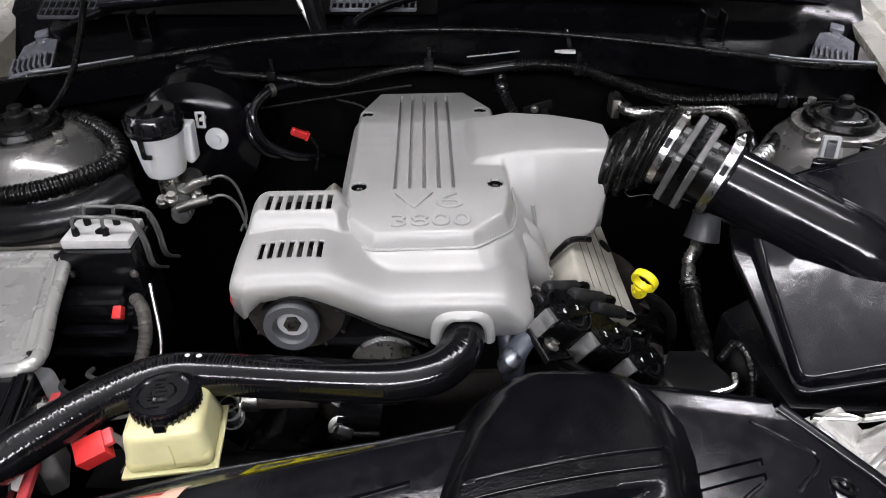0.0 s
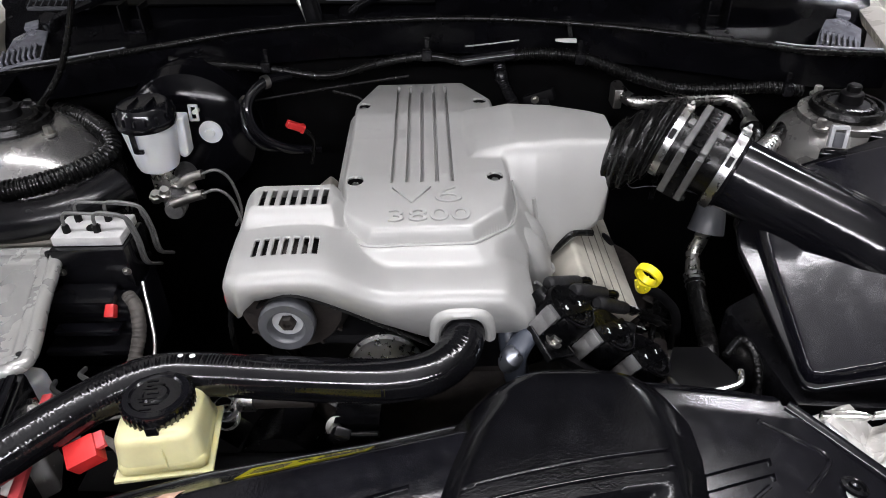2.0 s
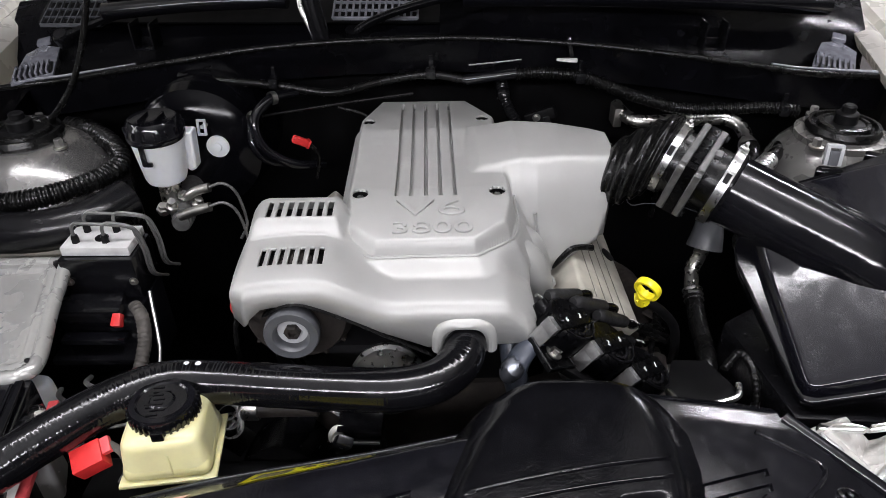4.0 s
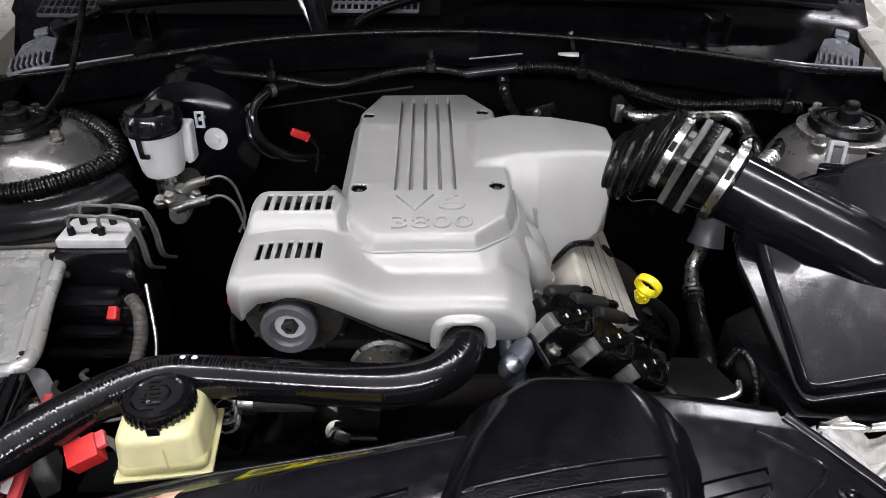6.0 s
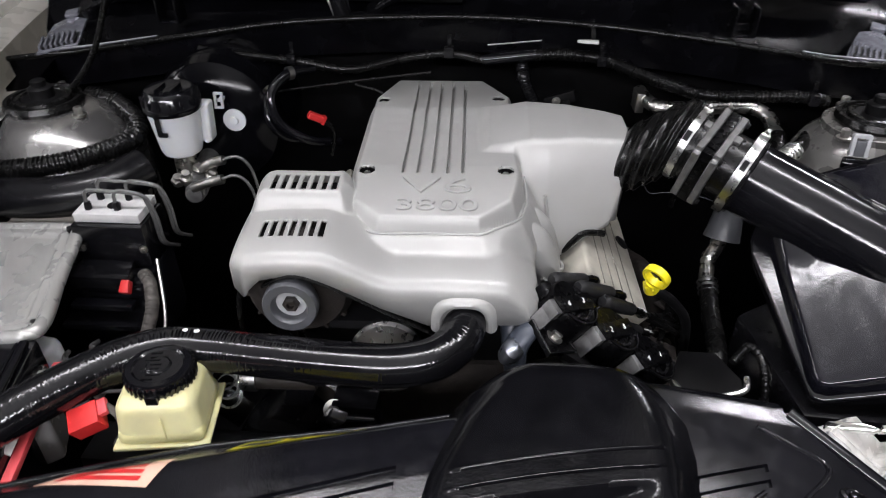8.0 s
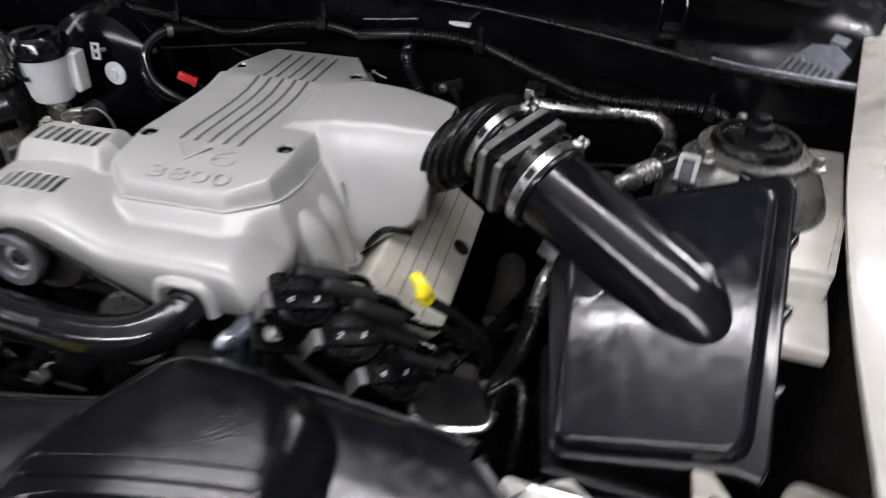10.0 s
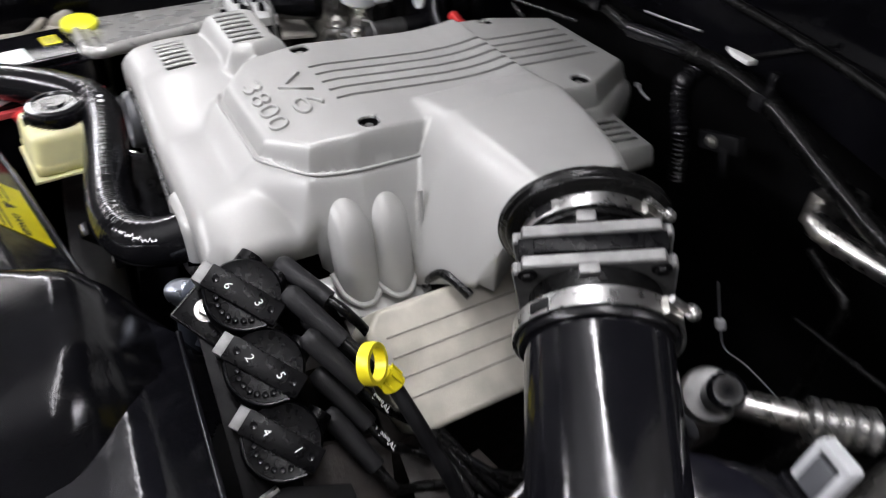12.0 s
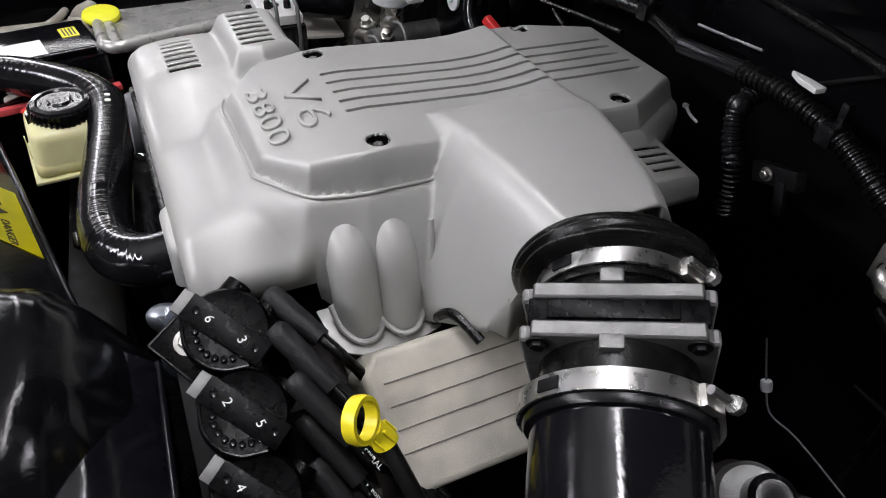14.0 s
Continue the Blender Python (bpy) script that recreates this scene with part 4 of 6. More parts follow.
xs0, ys0 = [p[0] for p in lid2], [p[1] for p in lid2]
lidob = part("lid", sheet(lid_z, fine(min(xs0) - 0.022, max(xs0) + 0.022, 0.003), fine(min(ys0) - 0.022, max(ys0) + 0.022, 0.003), lambda x, y: poly_dist(x, y, lid2) < 0.0085, 0.002), LIDMAT, airbox, "sloping glossy lid with scuffs", place=LID)
grown = []
cx, cy = sum(xs0) / len(xs0), sum(ys0) / len(ys0)
for k, (x, y) in enumerate(lid2):
    d = math.hypot(x - cx, y - cy)
    more = 0.026 if k > 10 else 0.026 if 2 <= k <= 6 else 0.011
    grown.append((cx + (x - cx) * (d + more) / d, cy + (y - cy) * (d + more) / d))
part("rim", prism(grown, -0.036, -0.020, 0.004, 3), GLOSS, airbox, place=LID)
part("rim_lower", prism([(cx + (x - cx) * 0.985, cy + (y - cy) * 0.985) for x, y in grown], -0.054, -0.0375, 0.003), SATIN, airbox, place=LID)
part("tub", prism([(0.372, 0.525), (0.515, 0.520), (0.528, 0.72), (0.42, 0.73), (0.345, 0.68)], 0.50, 0.735, 0.008), SATIN, airbox)
for k, f in enumerate((0.22, 0.5, 0.78)):
    p0, p1 = Vector(grown[4]), Vector(grown[5])
    q = p0.lerp(p1, f)
    part("rim_clip", box(0.008, 0.022, 0.018, 0.002, (q.x - 0.003, q.y, -0.030)), BLACK, airbox, place=LID)
for f in (0.3, 0.8):
    q = Vector(grown[1]).lerp(Vector(grown[2]), f)
    part("rim_clip", box(0.026, 0.008, 0.022, 0.002, (q.x, q.y, -0.032)), BLACK, airbox, place=LID)

# ---- intake: bellows, air meter, duct ----
DUCTW = Vector((0.58, 0.79, 0.2)) - AX * Vector((0.58, 0.79, 0.2)).dot(AX)
DUCTW.normalize()
DUCTU = AX.cross(DUCTW) * (1 if AX.cross(DUCTW).z > 0 else -1)
duct = thing("intake_duct", "glossy black plastic intake duct from air box to air meter", "duct")
part("tube", sweep([C2 - AX * 0.008, C2 + AX * 0.04, C2 + AX * 0.10, C2 + AX * 0.15 + Vector((0.002, -0.002, -0.002)), C2 + AX * 0.185 + Vector((0.004, -0.006, -0.012)), C2 + AX * 0.215 + Vector((0.004, -0.012, -0.036))],
                   lambda t: 0.0412 - 0.008 * max(0, t - 0.7) / 0.3, 48, 0.004), GLOSS, duct)
for side, far in ((0.012, 0.205), (0.022, 0.198), (0.030, 0.188)):
    ridge = []
    for d in (0.120, 0.145, 0.170, far - 0.008, far + 0.006):
        lift = math.sqrt(max(0.0, 0.0412 ** 2 - side ** 2))
        ridge.append(C2 + AX * d + DUCTW * side + DUCTU * (lift - 0.0006 - 0.5 * max(0.0, d - 0.165)) + Vector((0, 0, -3.0 * max(0.0, d - 0.150) ** 2)))
    part("end_ridge", sweep(ridge, 0.0022, 8, 0.004), GLOSS, duct, "moulded ridge")
part("end_collar", moved(lathe([(0.0405, -0.010), (0.0440, -0.010), (0.0450, -0.004), (0.0450, 0.004), (0.0440, 0.006), (0.0418, 0.0065)], 48), aim(C2, AX)), SATIN, duct, "collar with moulded lugs")
meter = thing("air_flow_meter", "cast aluminium air flow meter with black sensor insert", "sensor")
W = Vector((0.58, 0.79, 0.2)) - AX * Vector((0.58, 0.79, 0.2)).dot(AX)
W.normalize()
UPW = AX.cross(W) * (1 if AX.cross(W).z > 0 else -1)
MT = Matrix.Translation(C2 - AX * 0.043) @ Matrix(((W.x, UPW.x, AX.x, 0), (W.y, UPW.y, AX.y, 0), (W.z, UPW.z, AX.z, 0), (0, 0, 0, 1)))
meter.matrix_basis = MT
for z, nm in ((0.0120, "front_flange"), (-0.0085, "rear_flange")):
    fl = box(0.090, 0.080, 0.0085, 0.0, (0, 0, z))
    bmesh.ops.bevel(fl, geom=[e for e in fl.edges if abs(e.verts[0].co.z - e.verts[1].co.z) > 0.001], offset=0.006, segments=5, affect="EDGES")
    bmesh.ops.bevel(fl, geom=[e for e in fl.edges], offset=0.0012, segments=1, affect="EDGES")
    part(nm, fl, ALU, meter)
part("sensor_body", box(0.082, 0.076, 0.0130, 0.001, (0, 0, 0.0018)), COILCASE, meter, "black sensor insert")
part("sensor_lid", box(0.060, 0.003, 0.0100, 0.0008, (-0.002, 0.0385, 0.0018)), COILCASE, meter)
for x in (-0.022, 0.012):
    part("lid_rib", box(0.0008, 0.0008, 0.009, 0.0, (x, 0.0400, 0.0018)), COILCASE, meter)
for z, x in ((-0.0160, -0.002), (0.0190, -0.002)):
    part("boss", box(0.0115, 0.007, 0.008, 0.0018, (x, 0.0385, z)), ALU, meter)
part("neck", lathe([(0.0385, -0.048), (0.0385, 0.046)], 40), RUBBER, meter)
for x in (-0.036, 0.036):
    for y in (-0.033, 0.033):
        bolt("screw", meter, pose(x, y, 0.0168), 0.0036, 0.003, MATTE)


def clamp(place, r, label):
    c = thing("hose_clamp", label, "hose clamp", place, "intake hose clamps")
    part("band", lathe([(r, -0.0052), (r + 0.0016, -0.0052), (r + 0.0016, 0.0052), (r, 0.0052)], 52, False), STEEL, c, "bright steel band")
    part("screw_housing", moved(box(0.015, 0.006, 0.011, 0.002), Matrix.Translation((r * 0.84, r * 0.60, 0)) @ pose(0, 0, 0, 0, 0, -54)), ZINC, c)
    part("screw", moved(lathe([(0.0022, -0.010), (0.0022, 0.007), (0.0042, 0.007), (0.0045, 0.011), (0.0034, 0.0122), (0.0034, 0.009)], 8), Matrix.Translation((r * 0.95, r * 0.68, 0)) @ pose(0, 0, 0, 0, 0, 36) @ pose(0, 0, 0, 90, 0, 0)), STEEL, c)
    a = radians(128)
    part("band_slot", moved(box(0.012, 0.0012, 0.006, 0.0004), Matrix.Translation(((r + 0.0016) * math.cos(a), (r + 0.0016) * math.sin(a), 0)) @ pose(0, 0, 0, 0, 0, 128 - 90)), MATTE, c)
    return c


clamp(MT @ pose(0, 0, 0.0395), 0.0462, "bright steel band clamp round the intake duct")
clamp(MT @ pose(0, 0, -0.0275), 0.0415, "bright steel band clamp round the rubber bellows")
bellows = thing("intake_bellows", "black corrugated rubber intake bellows", "bellows")
part("cuff", moved(lathe([(0.0405, -0.036), (0.0410, -0.018)], 40), MT), RUBBER, bellows)
b0, b1 = MT @ Vector((0, 0, -0.030)), Vector((0.186, 0.802, 0.864))
n0, n1 = -AX, Vector((-0.92, 0.38, 0.10)).normalized()
bm = bmesh.new()
rings = []
for k in range(141):
    t = k / 140
    mid = b0 * ((1 - t) ** 2 * (1 + 2 * t)) + b1 * (t * t * (3 - 2 * t)) + n0 * (0.050 * t * (1 - t) ** 2) - n1 * (0.050 * t * t * (1 - t))
    way = n0.lerp(n1, min(1, t * 1.25)).normalized()
    side = way.cross(Vector((0, 0, 1))).normalized()
    up = side.cross(way)
    r = 0.0420 + 0.0090 * sm(0, 0.14, t) + 0.0042 * math.sin(t * 2 * math.pi * 3.25) ** 2 - 0.012 * sm(0.35, 1.0, t)
    rings.append([bm.verts.new(mid + (side * math.cos(a) + up * math.sin(a)) * r) for a in (2 * math.pi * q / 56 for q in range(56))])
for a, b in zip(rings, rings[1:]):
    for q in range(56):
        bm.faces.new((a[q], a[(q + 1) % 56], b[(q + 1) % 56], b[q]))
part("corrugation", bm, RUBBER, bellows)

# ---- ignition coils ----
coils = thing("coil_pack", "three round black ignition coils on a metal bracket", "coil pack")
CB = Vector((0.63, 0.67, -0.39)).normalized()
CN = Vector((0.50, -0.12, 0.86))
CN = (CN - CB * CN.dot(CB)).normalized()
CY = CN.cross(CB)
CROT = Matrix(((CB.x, CY.x, CN.x, 0), (CB.y, CY.y, CN.y, 0), (CB.z, CY.z, CN.z, 0), (0, 0, 0, 1)))
for n, (a, b, mid) in enumerate((("6", "3", (0.140, 0.5665, 0.831)), ("2", "5", (0.185, 0.5665, 0.800)), ("4", "1", (0.2265, 0.5635, 0.7675)))):
    m = Matrix.Translation(mid) @ CROT
    c = part("coil", lathe([(0.024, -0.050), (0.0275, -0.040), (0.0285, -0.006), (0.0265, -0.0025), (0.018, -0.0045), (0.0, -0.004)], 36), COILCASE, coils, place=m)
    part("top_bar", box(0.060, 0.0185, 0.010, 0.0010, (0, 0, -0.0055)), COILCASE, c)
    part("end_core", box(0.010, 0.0168, 0.012, 0.0006, (-0.0325, 0, -0.008)), ALU, c, "grey steel core end")
    part("core_side", box(0.0025, 0.0166, 0.045, 0.0006, (-0.0350, 0, -0.034)), ALU, c, "grey steel core plate")
    part("case_edge", sweep([(-0.026, -0.011, 0.0), (-0.014, -0.022, 0.0), (0.0, -0.0255, 0.0), (0.014, -0.022, 0.0), (0.026, -0.011, 0.0)], 0.0011, 6, 0.004), SATIN, c)
    for k in range(9):
        aa = radians(200 + 17 * k)
        part("fill_boss", lathe([(0.0, 0.0), (0.0024, 0.0), (0.0018, 0.0012), (0.0, 0.0008)], 8), BLACK, c, place=pose(0.019 * math.cos(aa), 0.019 * math.sin(aa), -0.0018))
    for k in (-1, 1):
        part("fill_boss", lathe([(0.0, 0.0), (0.003, 0.0), (0.0026, 0.0012), (0.0, 0.0005)], 10), BLACK, c, place=pose(0.0225 * k, 0, -0.0008))
        part("tower", moved(lathe([(0.010, 0), (0.009, 0.014)], 16), pose(0.013 * k, 0.018, -0.016, -90, 0, 0)), COILCASE, c)
    for k, ch in ((-1, a), (1, b)):
        letters("coil_number", ch, 0.0088, 0.0003, MARK, c, pose(0.0125 * k, 0, -0.0002, 0, 0, -30), bevel=0.0002)
part("mount_plate", moved(prism([(-0.075, -0.030), (0.075, -0.030), (0.075, 0.012), (-0.075, 0.020)], -0.004, 0.004, 0.001), Matrix.Translation((0.178, 0.560, 0.755)) @ pose(0, 0, 0, 0, 36, 0)), MATTE, coils)
part("side_flange", moved(prism([(-0.022, -0.018), (0.020, -0.022), (0.016, 0.020), (-0.018, 0.022)], -0.003, 0.003, 0.001), Matrix.Translation((0.117, 0.543, 0.803)) @ CROT), COILCASE, coils)
for pts in (((-0.021, -0.017), (0.019, -0.021)), ((-0.021, -0.017), (-0.017, 0.021)), ((0.019, -0.021), (0.015, 0.019))):
    part("flange_rib", moved(sweep([(x, y, 0.0032) for x, y in pts], 0.0011, 6, 0.006), Matrix.Translation((0.117, 0.543, 0.803)) @ CROT), SATIN, coils)
bolt("flange_bolt", coils, Matrix.Translation((0.119, 0.541, 0.806)) @ CROT, 0.006, 0.007, ZINC)
# one metal bracket: shaded tone on the arm, lit tone on the cap
part("end_bracket", sweep([(0.108, 0.556, 0.812), (0.092, 0.545, 0.806), (0.082, 0.536, 0.790), (0.083, 0.530, 0.765), (0.092, 0.526, 0.735)], lambda t: 0.010 + 0.004 * math.sin(math.pi * t), 16, 0.004, flat=0.75), BLUEGREY, coils, "metal bracket end, its shade put into a dark blue-grey colour")
part("bracket_cap", moved(lathe([(0.0, -0.012), (0.0125, -0.011), (0.0135, -0.004), (0.0120, 0.004), (0.0080, 0.0075), (0.0, 0.009)], 24), aim((0.080, 0.530, 0.796), (0.45, -0.2, 0.85)) @ Matrix.Diagonal((1.25, 0.85, 1, 1))), CASTING, coils, "cast bracket end, its light put into a bright colour")
BOOTS = [(0.116, 0.598, 0.832), (0.143, 0.596, 0.826), (0.152, 0.606, 0.806), (0.171, 0.600, 0.806), (0.181, 0.602, 0.775), (0.203, 0.602, 0.752)]
BOOTQ = [(0.046, 0.034, -0.022), (0.050, 0.036, -0.034), (0.044, 0.036, -0.030), (0.048, 0.036, -0.040), (0.050, 0.034, -0.040), (0.050, 0.030, -0.040)]
for n, (p, w) in enumerate(zip(BOOTS, BOOTQ)):
    p, w = Vector(p), Vector(w) * 0.80
    lead = thing("spark_lead", "dull black rubber spark plug lead with boot", "ignition lead", None, "spark plug leads")
    q = p + w
    bt = part("boot", sweep([p, p + w * 0.12, p + w * 0.5, p + w * 0.96, q], lambda t: 0.0055 + 0.0036 * min(1, t / 0.10) - 0.0022 * t, 18, 0.0035), DULL_RUBBER, lead)
    part("cable", sweep([q - w * 0.05, q + w * 0.4, q + Vector((0.030 - 0.003 * n, 0.032, -0.046 + 0.004 * n)), (0.285, 0.69 + 0.012 * n, 0.69), (0.30, 0.71 + 0.03 * n, 0.66)], 0.0040, 10), RUBBER, lead)
    if n in (0, 4):
        for k in range(3):
            pp = q + w * (0.12 + 0.10 * k) + Vector((0, 0, 0.0042))
            part("print_mark", box(0.0030, 0.0022, 0.0004, 0, tuple(pp)), MARK, lead)

# ---- dipstick ----
dip = thing("oil_dipstick", "yellow plastic dipstick ring handle on a black tube", "dipstick")
dm = aim((0.2295, 0.6300, 0.820), (0.62, 0.70, 0.34))
part("ring_handle", moved(lathe([(0.0115, -0.0045), (0.0146, -0.0045), (0.0152, 0.0), (0.0146, 0.0045), (0.0115, 0.0045), (0.0115, -0.0045)], 40, False), dm), YELLOW, dip)
part("plug", sweep([(0.228, 0.637, 0.807), (0.228, 0.642, 0.799), (0.231, 0.645, 0.792)], lambda t: 0.0065 + 0.0025 * t, 16, 0.003), YELLOW, dip)
for k in range(6):
    part("plug_rib", moved(box(0.002, 0.002, 0.012, 0.0005, (0.0082, 0, 0)), aim((0.229, 0.642, 0.799), (0.2, 0.5, -0.75)) @ pose(0, 0, 0, 0, 0, 60 * k)), YELLOW, dip)
part("guide_tube", sweep([(0.230, 0.644, 0.794), (0.262, 0.656, 0.765), (0.288, 0.672, 0.715), (0.30, 0.69, 0.60)], 0.0058, 12), MATTE, dip)

# ---- brakes ----
booster = thing("brake_booster", "large round black brake booster on the firewall", "brake booster", aim((-0.372, 1.02, 0.828), (0.03, -1, 0.05)))
part("drum", lathe([(0.02, -0.06), (0.098, -0.05), (0.102, 0.02), (0.098, 0.045), (0.094, 0.050), (0.098, 0.055), (0.092, 0.078), (0.070, 0.094), (0.040, 0.098), (0.0, 0.098)], 56), GLOSSPAINT, booster)
part("grommet", moved(lathe([(0.0, 0.0), (0.0165, 0.0), (0.0165, 0.003), (0.007, 0.004), (0.006, 0.007), (0.0, 0.007)], 28), pose(0.036, 0.014, 0.0985)), WHITEP, booster, "pale round grommet")
mc = thing("brake_master_cylinder", "silver brake master cylinder with white fluid reservoir", "brake reservoir", pose(-0.388, 0.858, 0.838))
part("reservoir", lathe([(0.018, -0.014), (0.026, -0.009), (0.0285, -0.002), (0.0355, 0.056)], 40), WHITEP, mc, "translucent white reservoir")
part("reservoir_tail", moved(prism([(-0.016, 0.030), (0.008, 0.030), (0.004, -0.026), (-0.004, -0.030), (-0.016, -0.020)], -0.011, 0.011, 0.004, 3), pose(0.036, 0.020, 0.026, 90, 0, 0)), WHITEP, mc)
rc = part("reservoir_cap", lathe([(0.0365, 0.053), (0.0385, 0.056), (0.0385, 0.063), (0.0372, 0.065), (0.0358, 0.076), (0.031, 0.082), (0.026, 0.080), (0.0, 0.080)], 44), GLOSS, mc, "glossy black cap")
for k in range(16):
    part("cap_rib", box(0.003, 0.003, 0.010, 0.0008, (0.0375, 0, 0.069)), GLOSS, rc, place=pose(0, 0, 0, 0, 0, 22.5 * k))
for x in (-0.012, 0.010):
    part("cap_bar", box(0.003, 0.030, 0.005, 0.001, (x, 0, 0.082)), GLOSS, rc)
part("cap_strap", box(0.007, 0.003, 0.030, 0.001, (-0.006, -0.0385, 0.044)), BLACK, rc)
part("strap_hook", box(0.012, 0.005, 0.006, 0.0015, (-0.003, -0.0365, 0.030)), BLACK, rc)
part("neck", lathe([(0.0155, -0.05), (0.0155, -0.010)], 24), PIPE, mc)
part("cylinder", sweep([(-0.005, 0.12, -0.055), (0.012, 0.03, -0.052), (0.026, -0.038, -0.050)], 0.0155, 24), ALU, mc)
part("nose", moved(lathe([(0.0, -0.010), (0.0135, -0.010), (0.0135, 0.002), (0.0110, 0.004), (0.0110, 0.008), (0.0, 0.009)], 24), aim((0.029, -0.050, -0.049), (0.2, -0.95, 0.15))), ALU, mc)
for x, y, z, ln in ((-0.004, -0.028, -0.040, 0.016), (0.012, -0.036, -0.032, 0.020), (0.040, -0.018, -0.036, 0.018), (0.020, -0.010, -0.030, 0.014)):
    part("fitting", moved(joined(lathe([(0.0075, 0.0), (0.0075, ln * 0.55), (0.0055, ln * 0.65), (0.0055, ln)], 16), moved(lathe([(0.0092, 0.0), (0.0092, 0.005)], 6), pose(0, 0, ln * 0.3))), aim((x, y, z - 0.008), (0.2 + 6 * x, -0.3, 0.9))), ZINC, mc, "small metal fitting")
for k, (dx, dy, dz) in enumerate(((0.085, -0.055, -0.008), (0.075, -0.020, 0.002))):
    part("outlet", sweep([(0.030, dy, dz - 0.030), (dx - 0.03, dy, dz - 0.020), (dx - 0.010, dy, dz - 0.014)], 0.0066, 16), ZINC, mc)
    part("brake_pipe", sweep([(dx - 0.012, dy, dz - 0.014), (dx + 0.008, dy + 0.004, dz - 0.010), (dx + 0.024, dy + 0.006, dz - 0.028), (dx + 0.030, dy + 0.006, dz - 0.075), (dx + 0.018, dy + 0.004, dz - 0.10)], 0.0021, 10), LINE, mc)
absu = thing("brake_modulator", "black brake modulator with silver valve block and pipes", "brake modulator", pose(-0.414, 0.688, 0.672, 0, 0, 2))
part("valve_block", box(0.082, 0.050, 0.012, 0.0015, (0.0, 0.022, 0.150)), ALUW, absu, "bright silver valve block")
part("block_port", lathe([(0.0, 0), (0.008, 0), (0.008, 0.0012), (0.0, 0.0012)], 20), MATTE, absu, place=pose(0.002, 0.018, 0.1562))
part("upper_body", prism([(-0.045, -0.010), (0.045, -0.010), (0.045, 0.05), (-0.045, 0.05)], 0.085, 0.143, 0.003), BLACK, absu)
part("lower_body", prism([(-0.052, -0.040), (0.046, -0.040), (0.046, 0.05), (-0.052, 0.05)], -0.02, 0.082, 0.006), GLOSS, absu)
part("connector", prism([(-0.046, -0.052), (0.034, -0.052), (0.026, -0.014), (-0.040, -0.014)], 0.076, 0.098, 0.004), BLACK, absu)
part("connector_lip", prism([(-0.040, -0.066), (0.036, -0.066), (0.036, -0.050), (-0.040, -0.050)], 0.058, 0.066, 0.002), GLOSS, absu)
part("body_ledge", prism([(-0.056, -0.072), (0.046, -0.072), (0.046, -0.040), (-0.056, -0.040)], 0.030, 0.040, 0.003), BLACK, absu)
for x in (-0.038, 0.040):
    bolt("block_screw", absu, pose(x, -0.0105, 0.112, 90, 0, 0), 0.0035, 0.004)
part("lock_tab", prism([(-0.006, -0.008), (0.006, -0.008), (0.005, 0.008), (-0.005, 0.008)], 0, 0.012, 0.002), RED, absu, "red locking tab", place=pose(0.030, -0.050, 0.082, 40, 0, 0))
part("harness", sweep([(0.036, -0.020, 0.082), (0.052, -0.040, 0.076), (0.056, -0.065, 0.05), (0.045, -0.10, 0.02), (0.01, -0.15, 0.0)], 0.0078, 14, 0.002, (0.006, 0.0008)), TAPE, absu, "taped wiring harness")
for k in range(4):
    x, y = -0.026 + 0.036 * (k % 2) + 0.004 * (k // 2), 0.010 + 0.024 * (k // 2)
    part("pipe_nut", lathe([(0.0048, 0.0), (0.0048, 0.007), (0.0036, 0.010)], 6), MATTE, absu, place=pose(x, y, 0.156))
    part("brake_pipe", sweep([(x, y, 0.160), (x, y, 0.174), (x + 0.004, y, 0.181), (x + 0.014, y - 0.001, 0.183), (0.040 + 0.004 * k, y + 0.002, 0.176), (0.047 + 0.004 * k, y + 0.003, 0.164), (0.051 + 0.004 * k, y + 0.003, 0.140), (0.050 + 0.004 * k, y + 0.008, 0.105), (0.044 + 0.004 * k, y + 0.05, 0.07)], 0.0021, 12, 0.004), LINE, absu)
frame_rail = thing("modulator_bracket", "thin bent steel bracket beside the brake modulator", "bracket")
part("rail", sweep([(-0.335, 0.64, 0.80), (-0.322, 0.60, 0.74), (-0.322, 0.56, 0.72), (-0.34, 0.53, 0.70), (-0.42, 0.52, 0.70)], 0.0022, 8), ZINC, frame_rail)

# ---- firewall loom, hoses and heater pipe ----
loom = thing("wiring_loom", "black wiring loom clipped along the firewall", "cable")
part("taped_run", sweep([(-0.40, 1.0, 0.925), (-0.374, 0.995, 0.922), (-0.255, 0.987, 0.915), (-0.17, 0.987, 0.904), (-0.083, 0.983, 0.926), (-0.024, 0.981, 0.934), (0.030, 0.983, 0.925)], 0.0062, 14, 0.004), RUBBER, loom, "smooth taped run")
part("joint_sleeve", sweep([(0.026, 0.983, 0.9255), (0.06, 0.983, 0.930), (0.098, 0.983, 0.935)], 0.0078, 16), GLOSS, loom, "shiny joint sleeve")
part("ribbed_run", sweep([(0.095, 0.983, 0.934), (0.14, 0.985, 0.936), (0.19, 0.986, 0.930), (0.235, 0.985, 0.915), (0.285, 0.982, 0.898), (0.335, 0.978, 0.886), (0.40, 0.972, 0.888), (0.46, 0.965, 0.893), (0.50, 0.962, 0.888)], 0.0076, 16, 0.0013, (0.0052, 0.0014)), RUBBER, loom, "ribbed conduit run")
